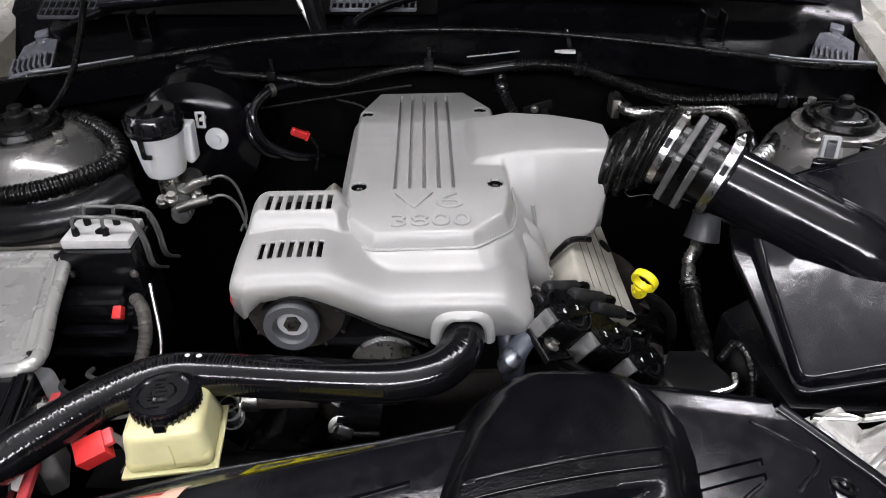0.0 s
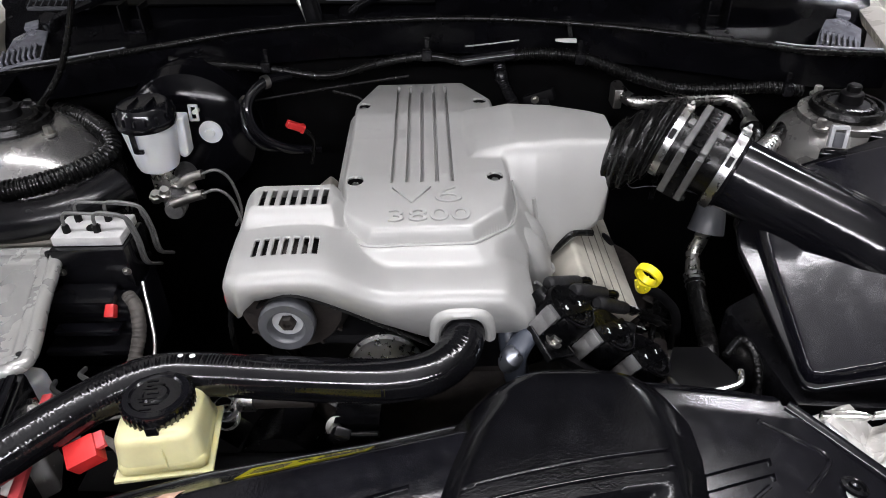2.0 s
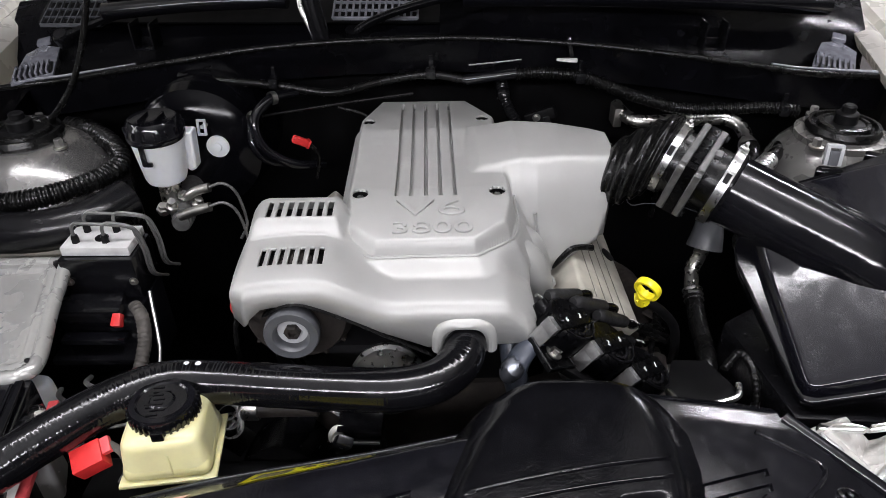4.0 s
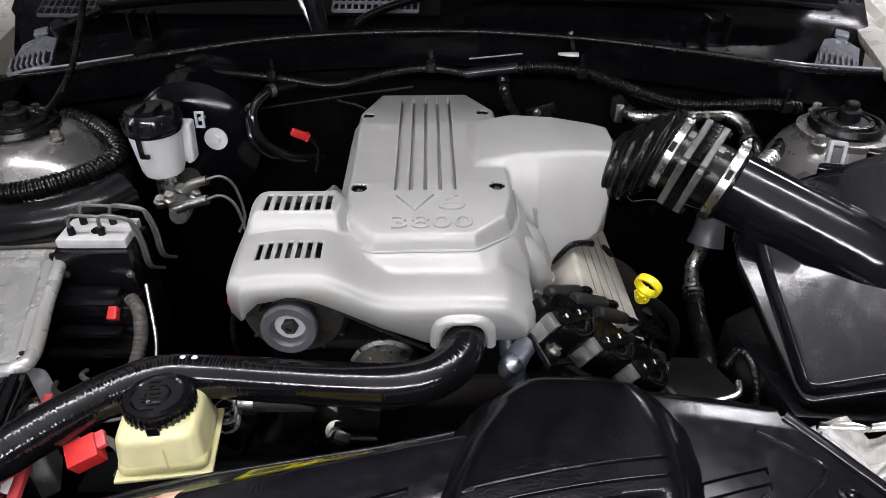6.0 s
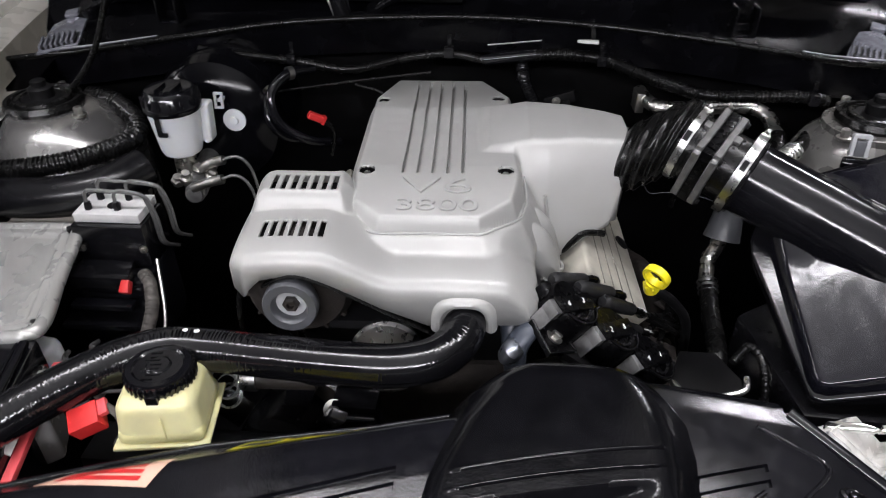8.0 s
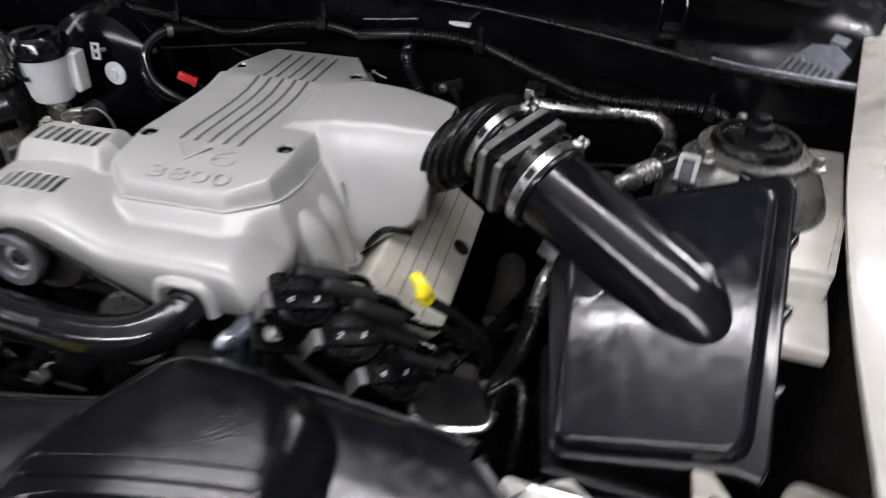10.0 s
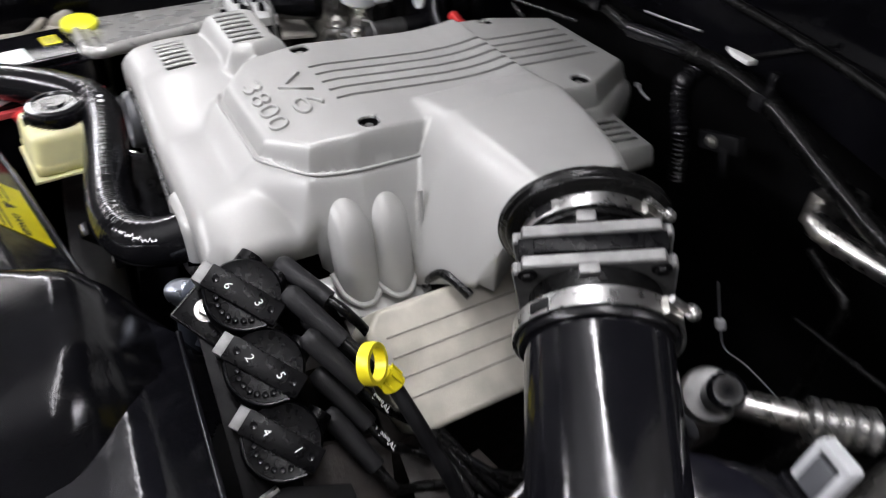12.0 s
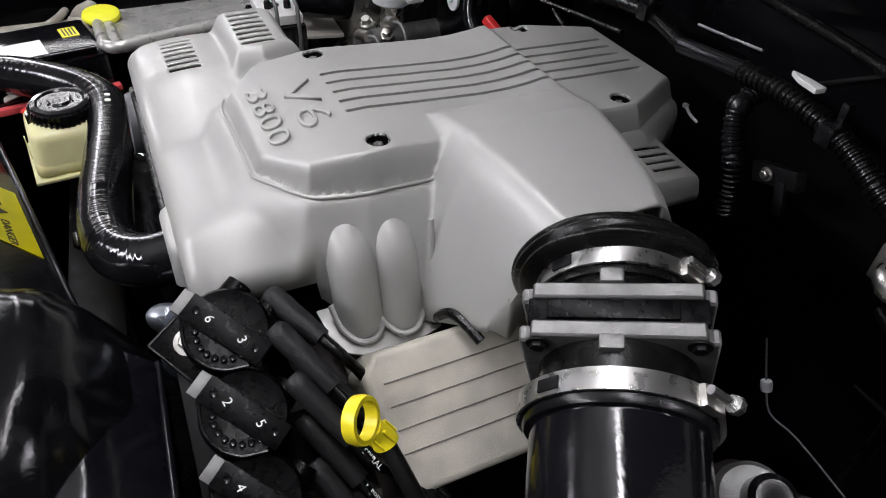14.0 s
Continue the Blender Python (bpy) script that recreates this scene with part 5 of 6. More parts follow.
for x, y, z in ((-0.255, 0.985, 0.920), (-0.024, 0.979, 0.938), (0.19, 0.984, 0.930), (0.478, 0.960, 0.892)):
    cl = part("clip", joined(box(0.014, 0.018, 0.016, 0.003), box(0.006, 0.006, 0.018, 0.001, (0, 0.004, 0.014))), SATIN, loom, place=pose(x, y, z))
part("thin_wire", sweep([(0.03, 0.99, 0.945), (0.06, 0.99, 0.948), (0.105, 0.988, 0.954)], 0.0012, 6), STEEL, loom)
part("thin_wire", sweep([(-0.33, 0.95, 0.868), (-0.27, 0.955, 0.88), (-0.16, 0.965, 0.895), (-0.05, 0.975, 0.908)], 0.0022, 8), RUBBER, loom)
part("branch_wire", sweep([(-0.16, 0.965, 0.89), (-0.12, 0.96, 0.88), (-0.10, 0.95, 0.86)], 0.0028, 8), RUBBER, loom)
for k, pts in enumerate(([(-0.225, 0.985, 0.905), (-0.252, 0.955, 0.908), (-0.272, 0.930, 0.892), (-0.272, 0.918, 0.868), (-0.258, 0.915, 0.842), (-0.225, 0.925, 0.818), (-0.19, 0.96, 0.80)],
                         [(-0.262, 0.985, 0.90), (-0.282, 0.945, 0.882), (-0.280, 0.92, 0.850), (-0.262, 0.925, 0.822), (-0.23, 0.96, 0.80)])):
    vh = thing("vacuum_hose", "black rubber vacuum hose curving from the booster", "hose", None, "vacuum hoses")
    part("hose", sweep(pts, 0.0075 if k == 0 else 0.006, 16, 0.005), GLOSS, vh)
    part("end_clip", moved(lathe([(0.0085, -0.004), (0.0095, -0.004), (0.0095, 0.004), (0.0085, 0.004)], 20, False), aim(Vector(pts[1]), Vector(pts[1]) - Vector(pts[0]))), ZINC, vh)
wc = thing("white_clip", "small white square plastic clip on the booster", "clip", pose(-0.346, 0.910, 0.882, 80, 0, 0))
part("frame", joined(box(0.013, 0.0035, 0.004, 0.001, (0, 0.010, 0)), box(0.013, 0.0035, 0.004, 0.001, (0, -0.010, 0)), box(0.0035, 0.023, 0.004, 0.001, (-0.005, 0, 0)), box(0.0035, 0.023, 0.004, 0.001, (0.005, 0, 0))), WHITEP, wc)
part("stem", box(0.005, 0.005, 0.03, 0.001, (0, 0, -0.015)), WHITEP, wc)
rp = thing("red_plug", "red plastic plug on a wire by the firewall", "plug", pose(-0.210, 0.918, 0.858, 0, 30, 25))
part("body", box(0.024, 0.010, 0.011, 0.003, (0, 0, 0), 3), RED, rp)
part("collar", box(0.005, 0.012, 0.013, 0.002, (0.012, 0, 0)), RED, rp)
part("lead", sweep([(0.014, 0, 0), (0.035, 0.0, -0.012), (0.05, 0.01, -0.05)], 0.003, 8), RUBBER, rp)
lip = thing("cowl_clip", "small pale plastic clip under the cowl edge", "clip", pose(0.168, 0.968, 0.9605, 0, 0, -4))
part("blade", prism([(-0.016, 0.0), (-0.004, -0.0045), (0.013, -0.005), (0.013, 0.004), (-0.004, 0.003)], -0.002, 0.002, 0.0008), LABEL_W, lip)
part("stem", box(0.006, 0.10, 0.003, 0.0005, (0.006, 0.05, 0.0)), SATIN, lip)
heater = thing("heater_pipe", "bent bare aluminium pipe at the firewall", "pipe")
part("pipe", sweep([(0.262, 1.05, 0.860), (0.264, 1.015, 0.863), (0.269, 0.992, 0.865), (0.284, 0.981, 0.863), (0.34, 0.992, 0.860), (0.398, 1.006, 0.858), (0.424, 1.004, 0.856), (0.438, 0.992, 0.850), (0.442, 0.974, 0.842), (0.438, 0.950, 0.836)], 0.0098, 20, 0.004), PIPE, heater)
part("collar", moved(lathe([(0.0125, -0.005), (0.0135, 0.0), (0.0125, 0.005)], 20, False), aim((0.4395, 0.957, 0.838), (0.15, 1, 0.25))), ZINC, heater)
part("flange", prism([(0.250, 1.0), (0.262, 1.0), (0.264, 1.03), (0.248, 1.03)], 0.845, 0.875, 0.002), ZINC, heater)
part("rubber_end", sweep([(0.436, 0.936, 0.845), (0.425, 0.90, 0.835), (0.40, 0.88, 0.80), (0.38, 0.87, 0.72)], 0.0125, 16), RUBBER, heater)
part("thin_pipe", sweep([(0.272, 1.0, 0.830), (0.30, 0.99, 0.826), (0.322, 0.985, 0.818), (0.326, 0.982, 0.78), (0.326, 0.98, 0.70)], 0.0045, 12), RUBBER, heater, "thin black pipe below")
part("cable", sweep([(0.30, 0.97, 0.79), (0.38, 0.95, 0.81), (0.44, 0.93, 0.83), (0.52, 0.94, 0.86)], 0.0025, 8), RUBBER, heater)

# ---- air conditioning pipes ----
ac = thing("air_conditioning_pipe", "bare aluminium air conditioning pipe with hose crimp", "pipe")
part("union_block", moved(lathe([(0.0, -0.010), (0.015, -0.009), (0.0165, -0.005), (0.0165, 0.005), (0.0145, 0.008), (0.0, 0.009)], 36), aim((0.366, 0.786, 0.862), (0.35, -0.45, 0.8))), ALU, ac, "bright round union block")
part("port_cap", moved(lathe([(0.011, 0.0), (0.011, 0.016), (0.008, 0.019), (0.0, 0.019)], 20), aim((0.372, 0.787, 0.868), (0.35, -0.35, 0.86))), BLACK, ac, "black port cap")
part("pipe", sweep([(0.374, 0.795, 0.862), (0.392, 0.812, 0.864), (0.410, 0.832, 0.864)], 0.0085, 18), PIPE, ac)
for k in range(5):
    c0 = Vector((0.404, 0.826, 0.864)).lerp(Vector((0.424, 0.849, 0.8655)), k / 4)
    part("crimp_ring", moved(lathe([(0.0095, -0.003), (0.0125, -0.001), (0.0125, 0.003), (0.0095, 0.0045)], 20, False), aim(c0, (0.66, 0.75, 0.05))), STEEL, ac)
part("hose", sweep([(0.420, 0.845, 0.865), (0.445, 0.875, 0.866), (0.48, 0.93, 0.862), (0.53, 0.97, 0.86)], 0.0095, 14), RUBBER, ac)
low = thing("coolant_pipe", "bare metal pipe dropping to a black hose", "pipe")
part("cone", sweep([(0.348, 0.800, 0.812), (0.343, 0.785, 0.792), (0.340, 0.778, 0.776)], lambda t: 0.016 + 0.007 * t, 20, 0.004), GREYP, low)
part("pipe", sweep([(0.341, 0.780, 0.785), (0.338, 0.782, 0.762), (0.330, 0.776, 0.742), (0.327, 0.755, 0.727)], 0.0095, 18), PIPE, low)
for k in range(3):
    part("crimp_ring", moved(lathe([(0.0105, -0.003), (0.0135, 0.0), (0.0105, 0.003)], 20, False), aim(Vector((0.3275, 0.752, 0.726)) + Vector((0.0, -0.007, -0.003)) * k, (0, -0.9, -0.4))), STEEL, low)
part("hose", sweep([(0.327, 0.742, 0.722), (0.324, 0.70, 0.712), (0.318, 0.65, 0.715), (0.312, 0.615, 0.712), (0.31, 0.57, 0.66)], 0.0115, 16), RUBBER, low)
clipc = thing("sensor_connector", "grey plastic sensor connector on the air box edge", "connector", pose(0.449, 0.749, 0.916, -12, 0, -10) @ Matrix.Scale(0.68, 4))
part("shell", joined(box(0.006, 0.012, 0.034, 0.001, (-0.011, 0, 0.012)), box(0.006, 0.012, 0.034, 0.001, (0.011, 0, 0.012)), box(0.026, 0.012, 0.006, 0.001, (0, 0, 0.028))), GREYL, clipc)
part("plug", box(0.016, 0.014, 0.026, 0.002, (0, 0, 0.008)), GREYP, clipc)
part("foot", box(0.034, 0.016, 0.006, 0.001, (0, 0, -0.012)), BLACK, clipc)

# ---- radiator filler and fan side ----
rad = thing("radiator", "radiator with filler cap and bright bracket behind the panel", "radiator", pose(0, 0, 0))
part("filler_plate", prism([(0.245, 0.540), (0.262, 0.533), (0.30, 0.541), (0.318, 0.545), (0.320, 0.558), (0.30, 0.60), (0.262, 0.60), (0.246, 0.560)], 0.736, 0.744, 0.002), MATTE, rad, "dull plate")
part("plate_edge", sweep([(0.246, 0.552, 0.744), (0.254, 0.536, 0.745), (0.272, 0.534, 0.741), (0.300, 0.540, 0.741), (0.318, 0.545, 0.746), (0.322, 0.560, 0.748)], 0.0035, 8, 0.004), STEEL, rad, "bright rolled edge")
part("filler_cap", moved(lathe([(0.025, 0.0), (0.027, 0.004), (0.024, 0.006), (0.012, 0.007), (0.010, 0.009), (0.0, 0.009)], 32), pose(0.282, 0.568, 0.730)), MATTE, rad, "metal filler cap")
part("core", box(0.70, 0.05, 0.40, 0.004, (0.0, 0.46, 0.50)), MATTE, rad)
part("overflow_hose", sweep([(0.312, 0.58, 0.75), (0.335, 0.60, 0.755), (0.345, 0.575, 0.745), (0.345, 0.545, 0.70)], 0.0045, 10, 0.002, (0.006, 0.0006)), RUBBER, rad)
fan = thing("cooling_fan", "black radiator fan ring with motor below the hose", "fan", pose(-0.165, 0.50, 0.655))
part("fan_ring", moved(lathe([(0.112, -0.02), (0.116, -0.018), (0.116, 0.018), (0.112, 0.02)], 56, False), pose(0, 0, 0, 75, 0, 0)), SATIN, fan)
part("motor", moved(lathe([(0.045, -0.03), (0.048, 0.0), (0.046, 0.04), (0.03, 0.046), (0.0, 0.046)], 36), pose(0, 0.02, 0, 75, 0, 0)), SATIN, fan)
for k in range(5):
    part("fan_blade", moved(box(0.05, 0.004, 0.03, 0.001, (0.075, 0, 0)), pose(0, 0.01, 0, 0, 0, 0) @ pose(0, 0, 0, 75 - 90, 0, 0) @ pose(0, 0, 0, 0, 72 * k, 0) @ pose(0, 0, 0, 25, 0, 0)), SATIN, fan)
pump = thing("steering_pump_pipe", "dull metal pipe and bracket below the radiator hose", "pipe")
part("pipe", sweep([(-0.205, 0.525, 0.735), (-0.17, 0.528, 0.735), (-0.125, 0.53, 0.735)], 0.012, 16), DIRT, pump)
part("union", sweep([(-0.155, 0.545, 0.748), (-0.13, 0.545, 0.75)], 0.012, 8), ALU, pump)
part("hose_band", moved(lathe([(0.0125, -0.008), (0.0145, -0.008), (0.0145, 0.008), (0.0125, 0.008)], 20, False), aim((-0.196, 0.526, 0.735), (1, 0.05, 0))), STEEL, pump)
for k in range(3):
    part("hose_band", moved(lathe([(0.012, -0.004), (0.0138, -0.004), (0.0138, 0.004), (0.012, 0.004)], 18, False), aim((-0.219, 0.515, 0.745 - 0.014 * k), (0.5, -0.4, 0.5))), STEEL, pump)
part("stay", moved(box(0.016, 0.01, 0.16, 0.002), pose(-0.112, 0.50, 0.70, 30, 25, 0)), SATIN, pump)
bolt("stay_bolt", pump, pose(-0.094, 0.484, 0.742, 60, 0, 0), 0.0075, 0.012)
part("connector_box", box(0.045, 0.026, 0.022, 0.002, (-0.074, 0.492, 0.742)), SATIN, pump)
part("connector_edge", box(0.040, 0.002, 0.003, 0.0005, (-0.074, 0.4785, 0.738)), STEEL, pump)
part("arc_cover", sweep([(-0.055, 0.545, 0.742), (-0.08, 0.525, 0.745), (-0.12, 0.52, 0.745), (-0.15, 0.53, 0.742)], 0.007, 12), SATIN, pump)
elbow = thing("thermostat_housing", "cast thermostat housing under the cover arch", "housing", pose(0.031, 0.60, 0.80))
part("neck", moved(lathe([(0.020, -0.02), (0.020, 0.03), (0.026, 0.032)], 28), pose(0, 0, 0.016, 90, 0, 0)), ALU, elbow)
part("hose_band", moved(lathe([(0.0222, -0.006), (0.0236, -0.006), (0.0236, 0.006), (0.0222, 0.006)], 32, False), pose(0, -0.030, 0.0165, 90, 0, 0)), STEEL, elbow)

# ---- battery side ----
tray = thing("battery_cover", "shiny grey metal panel beside the brake modulator", "panel", pose(0, 0, 0))


def tray_z(x, y):
    return 0.798 + 0.10 * (x + 0.47) + 0.02 * (y - 0.6)


TRAY = [(-0.60, 0.705), (-0.475, 0.695), (-0.462, 0.680), (-0.408, 0.522), (-0.414, 0.508), (-0.435, 0.503), (-0.60, 0.490)]
part("sheet", sheet(lambda x, y: tray_z(x, y) - fall(poly_dist(x, y, TRAY), 0.004, 3.0) - 0.005 * sm(0.012, 0.016, -poly_dist(x, y, TRAY)), fine(-0.60, -0.40, 0.0025), fine(0.488, 0.708, 0.0025), lambda x, y: poly_dist(x, y, TRAY) < -0.001), BRUSHED, tray)
part("folded_edge", sweep([(x, y, tray_z(x, y) - 0.004) for x, y in [(-0.60, 0.707), (-0.475, 0.698), (-0.458, 0.682), (-0.432, 0.602), (-0.404, 0.522), (-0.412, 0.504), (-0.435, 0.499), (-0.60, 0.486)]], 0.0078, 14, 0.004), BRUSHED, tray, "rolled bright edge")
bolt("sheet_screw", tray, pose(-0.413, 0.520, 0.8005), 0.003, 0.003, MATTE)
bolt("sheet_screw", tray, pose(-0.47, 0.690, 0.797), 0.004, 0.006, MATTE)
flange = thing("inner_wing_flange", "cream painted inner wing seam under the strut tower", "panel")
part("seam_sheet", prism([(-0.66, 0.70), (-0.46, 0.70), (-0.43, 0.73), (-0.42, 0.80), (-0.66, 0.80)], 0.772, 0.777, 0.001), WINGPAINT, flange)
part("seam_lip", sweep([(-0.66, 0.698, 0.780), (-0.52, 0.700, 0.780), (-0.455, 0.703, 0.778)], 0.0035, 8), WINGPAINT, flange)
wash = thing("washer_filler", "black washer filler neck with yellow flip cap", "filler cap", pose(-0.528, 0.498, 0.786, 0, 0, 0) @ Matrix.Scale(0.86, 4))
wl = part("cap", lathe([(0.027, -0.002), (0.0285, 0.001), (0.027, 0.006), (0.020, 0.0085), (0.0, 0.009)], 36), YELLOWG, wash, "yellow flip cap", place=pose(0, 0, 0.006, 0, 8, 0))
part("cap_tab", box(0.016, 0.014, 0.003, 0.001, (0.030, 0.006, 0.003)), YELLOWG, wl)
part("cap_strap", sweep([(-0.024, -0.012, 0.004), (-0.038, -0.016, -0.006), (-0.026, -0.020, -0.018), (0.0, -0.022, -0.020), (0.026, -0.012, -0.020)], 0.0022, 8), YELLOWG, wash)
part("neck", lathe([(0.022, -0.10), (0.022, 0.004)], 28), BLACK, wash)
fuse = thing("fuse_box", "black fuse box with white and yellow labels, red edge", "fuse box", pose(-0.432, 0.418, 0.774, 0, 0, 14))
part("case", prism([(-0.07, -0.07), (0.052, -0.07), (0.052, 0.075), (-0.07, 0.075)], -0.10, 0.022, 0.006), GLOSS, fuse)
part("red_edge", box(0.010, 0.150, 0.008, 0.002, (0.058, 0.004, -0.02)), REDPINK, fuse, "red plastic edge")
part("white_label", box(0.060, 0.040, 0.0006, 0, (0.010, -0.005, 0.0226)), LABEL_W, fuse)
part("yellow_label", box(0.030, 0.020, 0.0006, 0, (-0.028, 0.050, 0.0226)), LABEL_Y, fuse)
for k in range(4):
    part("print_line", box(0.024, 0.0018, 0.0004, 0, (-0.028, 0.044 + 0.004 * k, 0.0232)), INK, fuse)
part("latch", joined(box(0.008, 0.13, 0.006, 0.001, (0.044, 0.0, 0.026)), box(0.003, 0.13, 0.003, 0.0005, (0.036, 0.0, 0.025))), GLOSS, fuse)
bott = thing("coolant_bottle", "white plastic bottle shoulder low in the corner", "bottle", pose(-0.46, 0.555, 0.70))
part("shoulder", prism([(-0.06, -0.015), (0.025, -0.022), (0.036, 0.0), (0.026, 0.016), (-0.06, 0.03)], -0.08, 0.035, 0.008, 3, 0.12), WHITEP, bott)
redc = thing("red_connector", "red plastic connector with grey strap beside the reservoir", "connector", pose(-0.3120, 0.425, 0.772, 20, -15, 25) @ Matrix.Scale(0.78, 4))
part("block", box(0.036, 0.030, 0.026, 0.002, (0, 0, 0)), RED, redc)
part("tab", box(0.012, 0.020, 0.008, 0.001, (0.022, 0.004, 0.006)), REDPINK, redc)
part("strap", sweep([(0.026, 0.004, 0.006), (0.034, -0.008, -0.004), (0.030, -0.022, -0.02), (0.015, -0.03, -0.03)], 0.005, 12, 0.005, flat=0.4), TAPE, redc)
for k, pts in enumerate(([(-0.36, 0.53, 0.735), (-0.385, 0.52, 0.74), (-0.41, 0.535, 0.735), (-0.425, 0.56, 0.72)], [(-0.355, 0.515, 0.735), (-0.38, 0.50, 0.74), (-0.40, 0.51, 0.735), (-0.43, 0.53, 0.71)], [(-0.33, 0.545, 0.735), (-0.355, 0.535, 0.745), (-0.385, 0.55, 0.74), (-0.40, 0.58, 0.72)])):
    wv = thing("loose_wire", "thin dark wire behind the radiator hose", "wire", None, "loose wires")
    part("wire", sweep(pts, 0.0028, 8), LINE, wv)
    part("plug", sweep([pts[0], Vector(pts[0]).lerp(Vector(pts[1]), 0.5)], 0.008 if k == 2 else 0.0055, 12), GREYP, wv)

# ---- headlamps ----
for s in (1, -1):
    hl = thing("headlamp", "pale plastic headlamp housing with bright facets behind the panel", "headlamp", pose(s * 0.5 - (0.02 if s < 0 else 0), 0.47, 0.74, 0, 0, 0))

    def px(poly):
        return [(s * x, y) for x, y in poly]
    part("housing", prism(px([(-0.060, -0.075), (-0.02, -0.16), (0.10, -0.26), (0.15, -0.05), (0.14, 0.075), (0.066, 0.088), (0.050, 0.050), (0.010, 0.030), (-0.035, 0.018)]), -0.09, 0.035, 0.014, 4, 0.05), LAMPBODY, hl)
    part("upper_shell", prism(px([(0.040, 0.020), (0.075, 0.060), (0.145, 0.066), (0.155, -0.02), (0.11, -0.06), (0.05, -0.03)]), 0.020, 0.060, 0.014, 4, 0.22), LAMPBODY, hl)
    part("bracket_tab", moved(prism(px([(-0.010, -0.020), (0.050, -0.016), (0.030, 0.014), (-0.002, 0.066), (-0.012, 0.062)]), 0.034, 0.041, 0.002), pose(0, 0, 0)), LAMPBODY, hl, "cream mounting tab")
    part("tab_hole", moved(lathe([(0.0, 0), (0.006, 0), (0.006, 0.001), (0.0, 0.001)], 16), pose(s * 0.004, 0.030, 0.0408)), MATTE, hl)
    rng = random.Random(5)
    tents = [(rng.uniform(-0.150, 0.010), rng.uniform(-0.075, 0.020), rng.uniform(0, math.pi), rng.uniform(0.012, 0.034), rng.uniform(0.5, 1.3), rng.uniform(0.2, 0.9)) for _ in range(15)]

    def lumps(x, y):
        z = np.full(np.shape(x), -0.05)
        for cx1, cy1, ang, top, steep, along in tents:
            p, q = (x - cx1) * math.cos(ang) + (y - cy1) * math.sin(ang), -(x - cx1) * math.sin(ang) + (y - cy1) * math.cos(ang)
            z = np.maximum(z, top - steep * np.abs(p) - along * np.clip(np.abs(q) - 0.014, 0, None))
        return z
    part("lens_shell", moved(sheet(lumps, fine(-0.155, 0.015, 0.0016), fine(-0.085, 0.026, 0.0016), lambda x, y: lumps(x, y) > -0.004, 0.002), Matrix.Diagonal((s, 1, 1, 1))), LAMPWHITE, hl, "crumpled bright white lens shell", smooth=False)
    for k, (x, y, rz, ln, w) in enumerate(((-0.110, 0.012, -8, 0.050, 0.010), (-0.060, 0.016, 4, 0.055, 0.009), (-0.085, -0.030, 35, 0.058, 0.010))):
        part("reflector_edge", prism(px([(-ln / 2, -w / 2), (ln * 0.35, -w * 0.5), (ln / 2, 0), (ln * 0.2, w / 2), (-ln * 0.45, w * 0.3)]), 0.0, 0.006, 0.002, 2, 0.1), REFLECTOR, hl, "bright reflector edge", place=pose(s * x, y, 0.028, 8, -6, s * rz))
    part("stay_rod", sweep([(s * -0.14, 0.0, 0.03), (s * -0.11, -0.035, 0.012), (s * -0.07, -0.085, -0.01)], 0.006, 10), GREYP, hl)
    part("edge_rib", sweep([(s * -0.03, -0.075, 0.028), (s * 0.005, -0.05, 0.040), (s * 0.05, -0.020, 0.046), (s * 0.12, 0.0, 0.060)], 0.005, 10), LAMPBODY, hl)
    part("adjuster", moved(lathe([(0.016, -0.02), (0.018, 0.0), (0.012, 0.008), (0.006, 0.010), (0.006, 0.016), (0.0, 0.017)], 20), pose(s * -0.035, -0.020, 0.020)), DIRT, hl)
    part("corner_post", prism(px([(-0.152, -0.03), (-0.128, -0.05), (-0.120, -0.015), (-0.135, 0.01)]), -0.05, 0.036, 0.006, 3, 0.1), LAMPCLEAR, hl)

# ---- cowl furniture ----
grille = thing("cowl_grille", "grey plastic cowl mesh grilles below the windscreen", "grille")


def mesh_panel(x0, x1, y0, z0, rise, run, nx, ny, name, material, bar):
    g = part(name, box(abs(x1 - x0), 0.004, 0.006, 0.001, ((x0 + x1) / 2, y0, z0)), material, grille)
    length = math.hypot(rise, run)
    tilt = math.degrees(math.atan2(rise, run))
    for i in range(nx + 1):
        part("mesh_bar", box(bar, length, 0.004, 0.0), material, g, place=pose(x0 + (x1 - x0) * i / nx, y0 + run / 2, z0 + rise / 2, tilt, 0, 0), smooth=False)
    for j in range(ny + 1):
        part("mesh_bar", box(abs(x1 - x0), bar, 0.004, 0.0), material, g, place=pose((x0 + x1) / 2, y0 + run * j / ny, z0 + rise * j / ny, tilt, 0, 0), smooth=False)


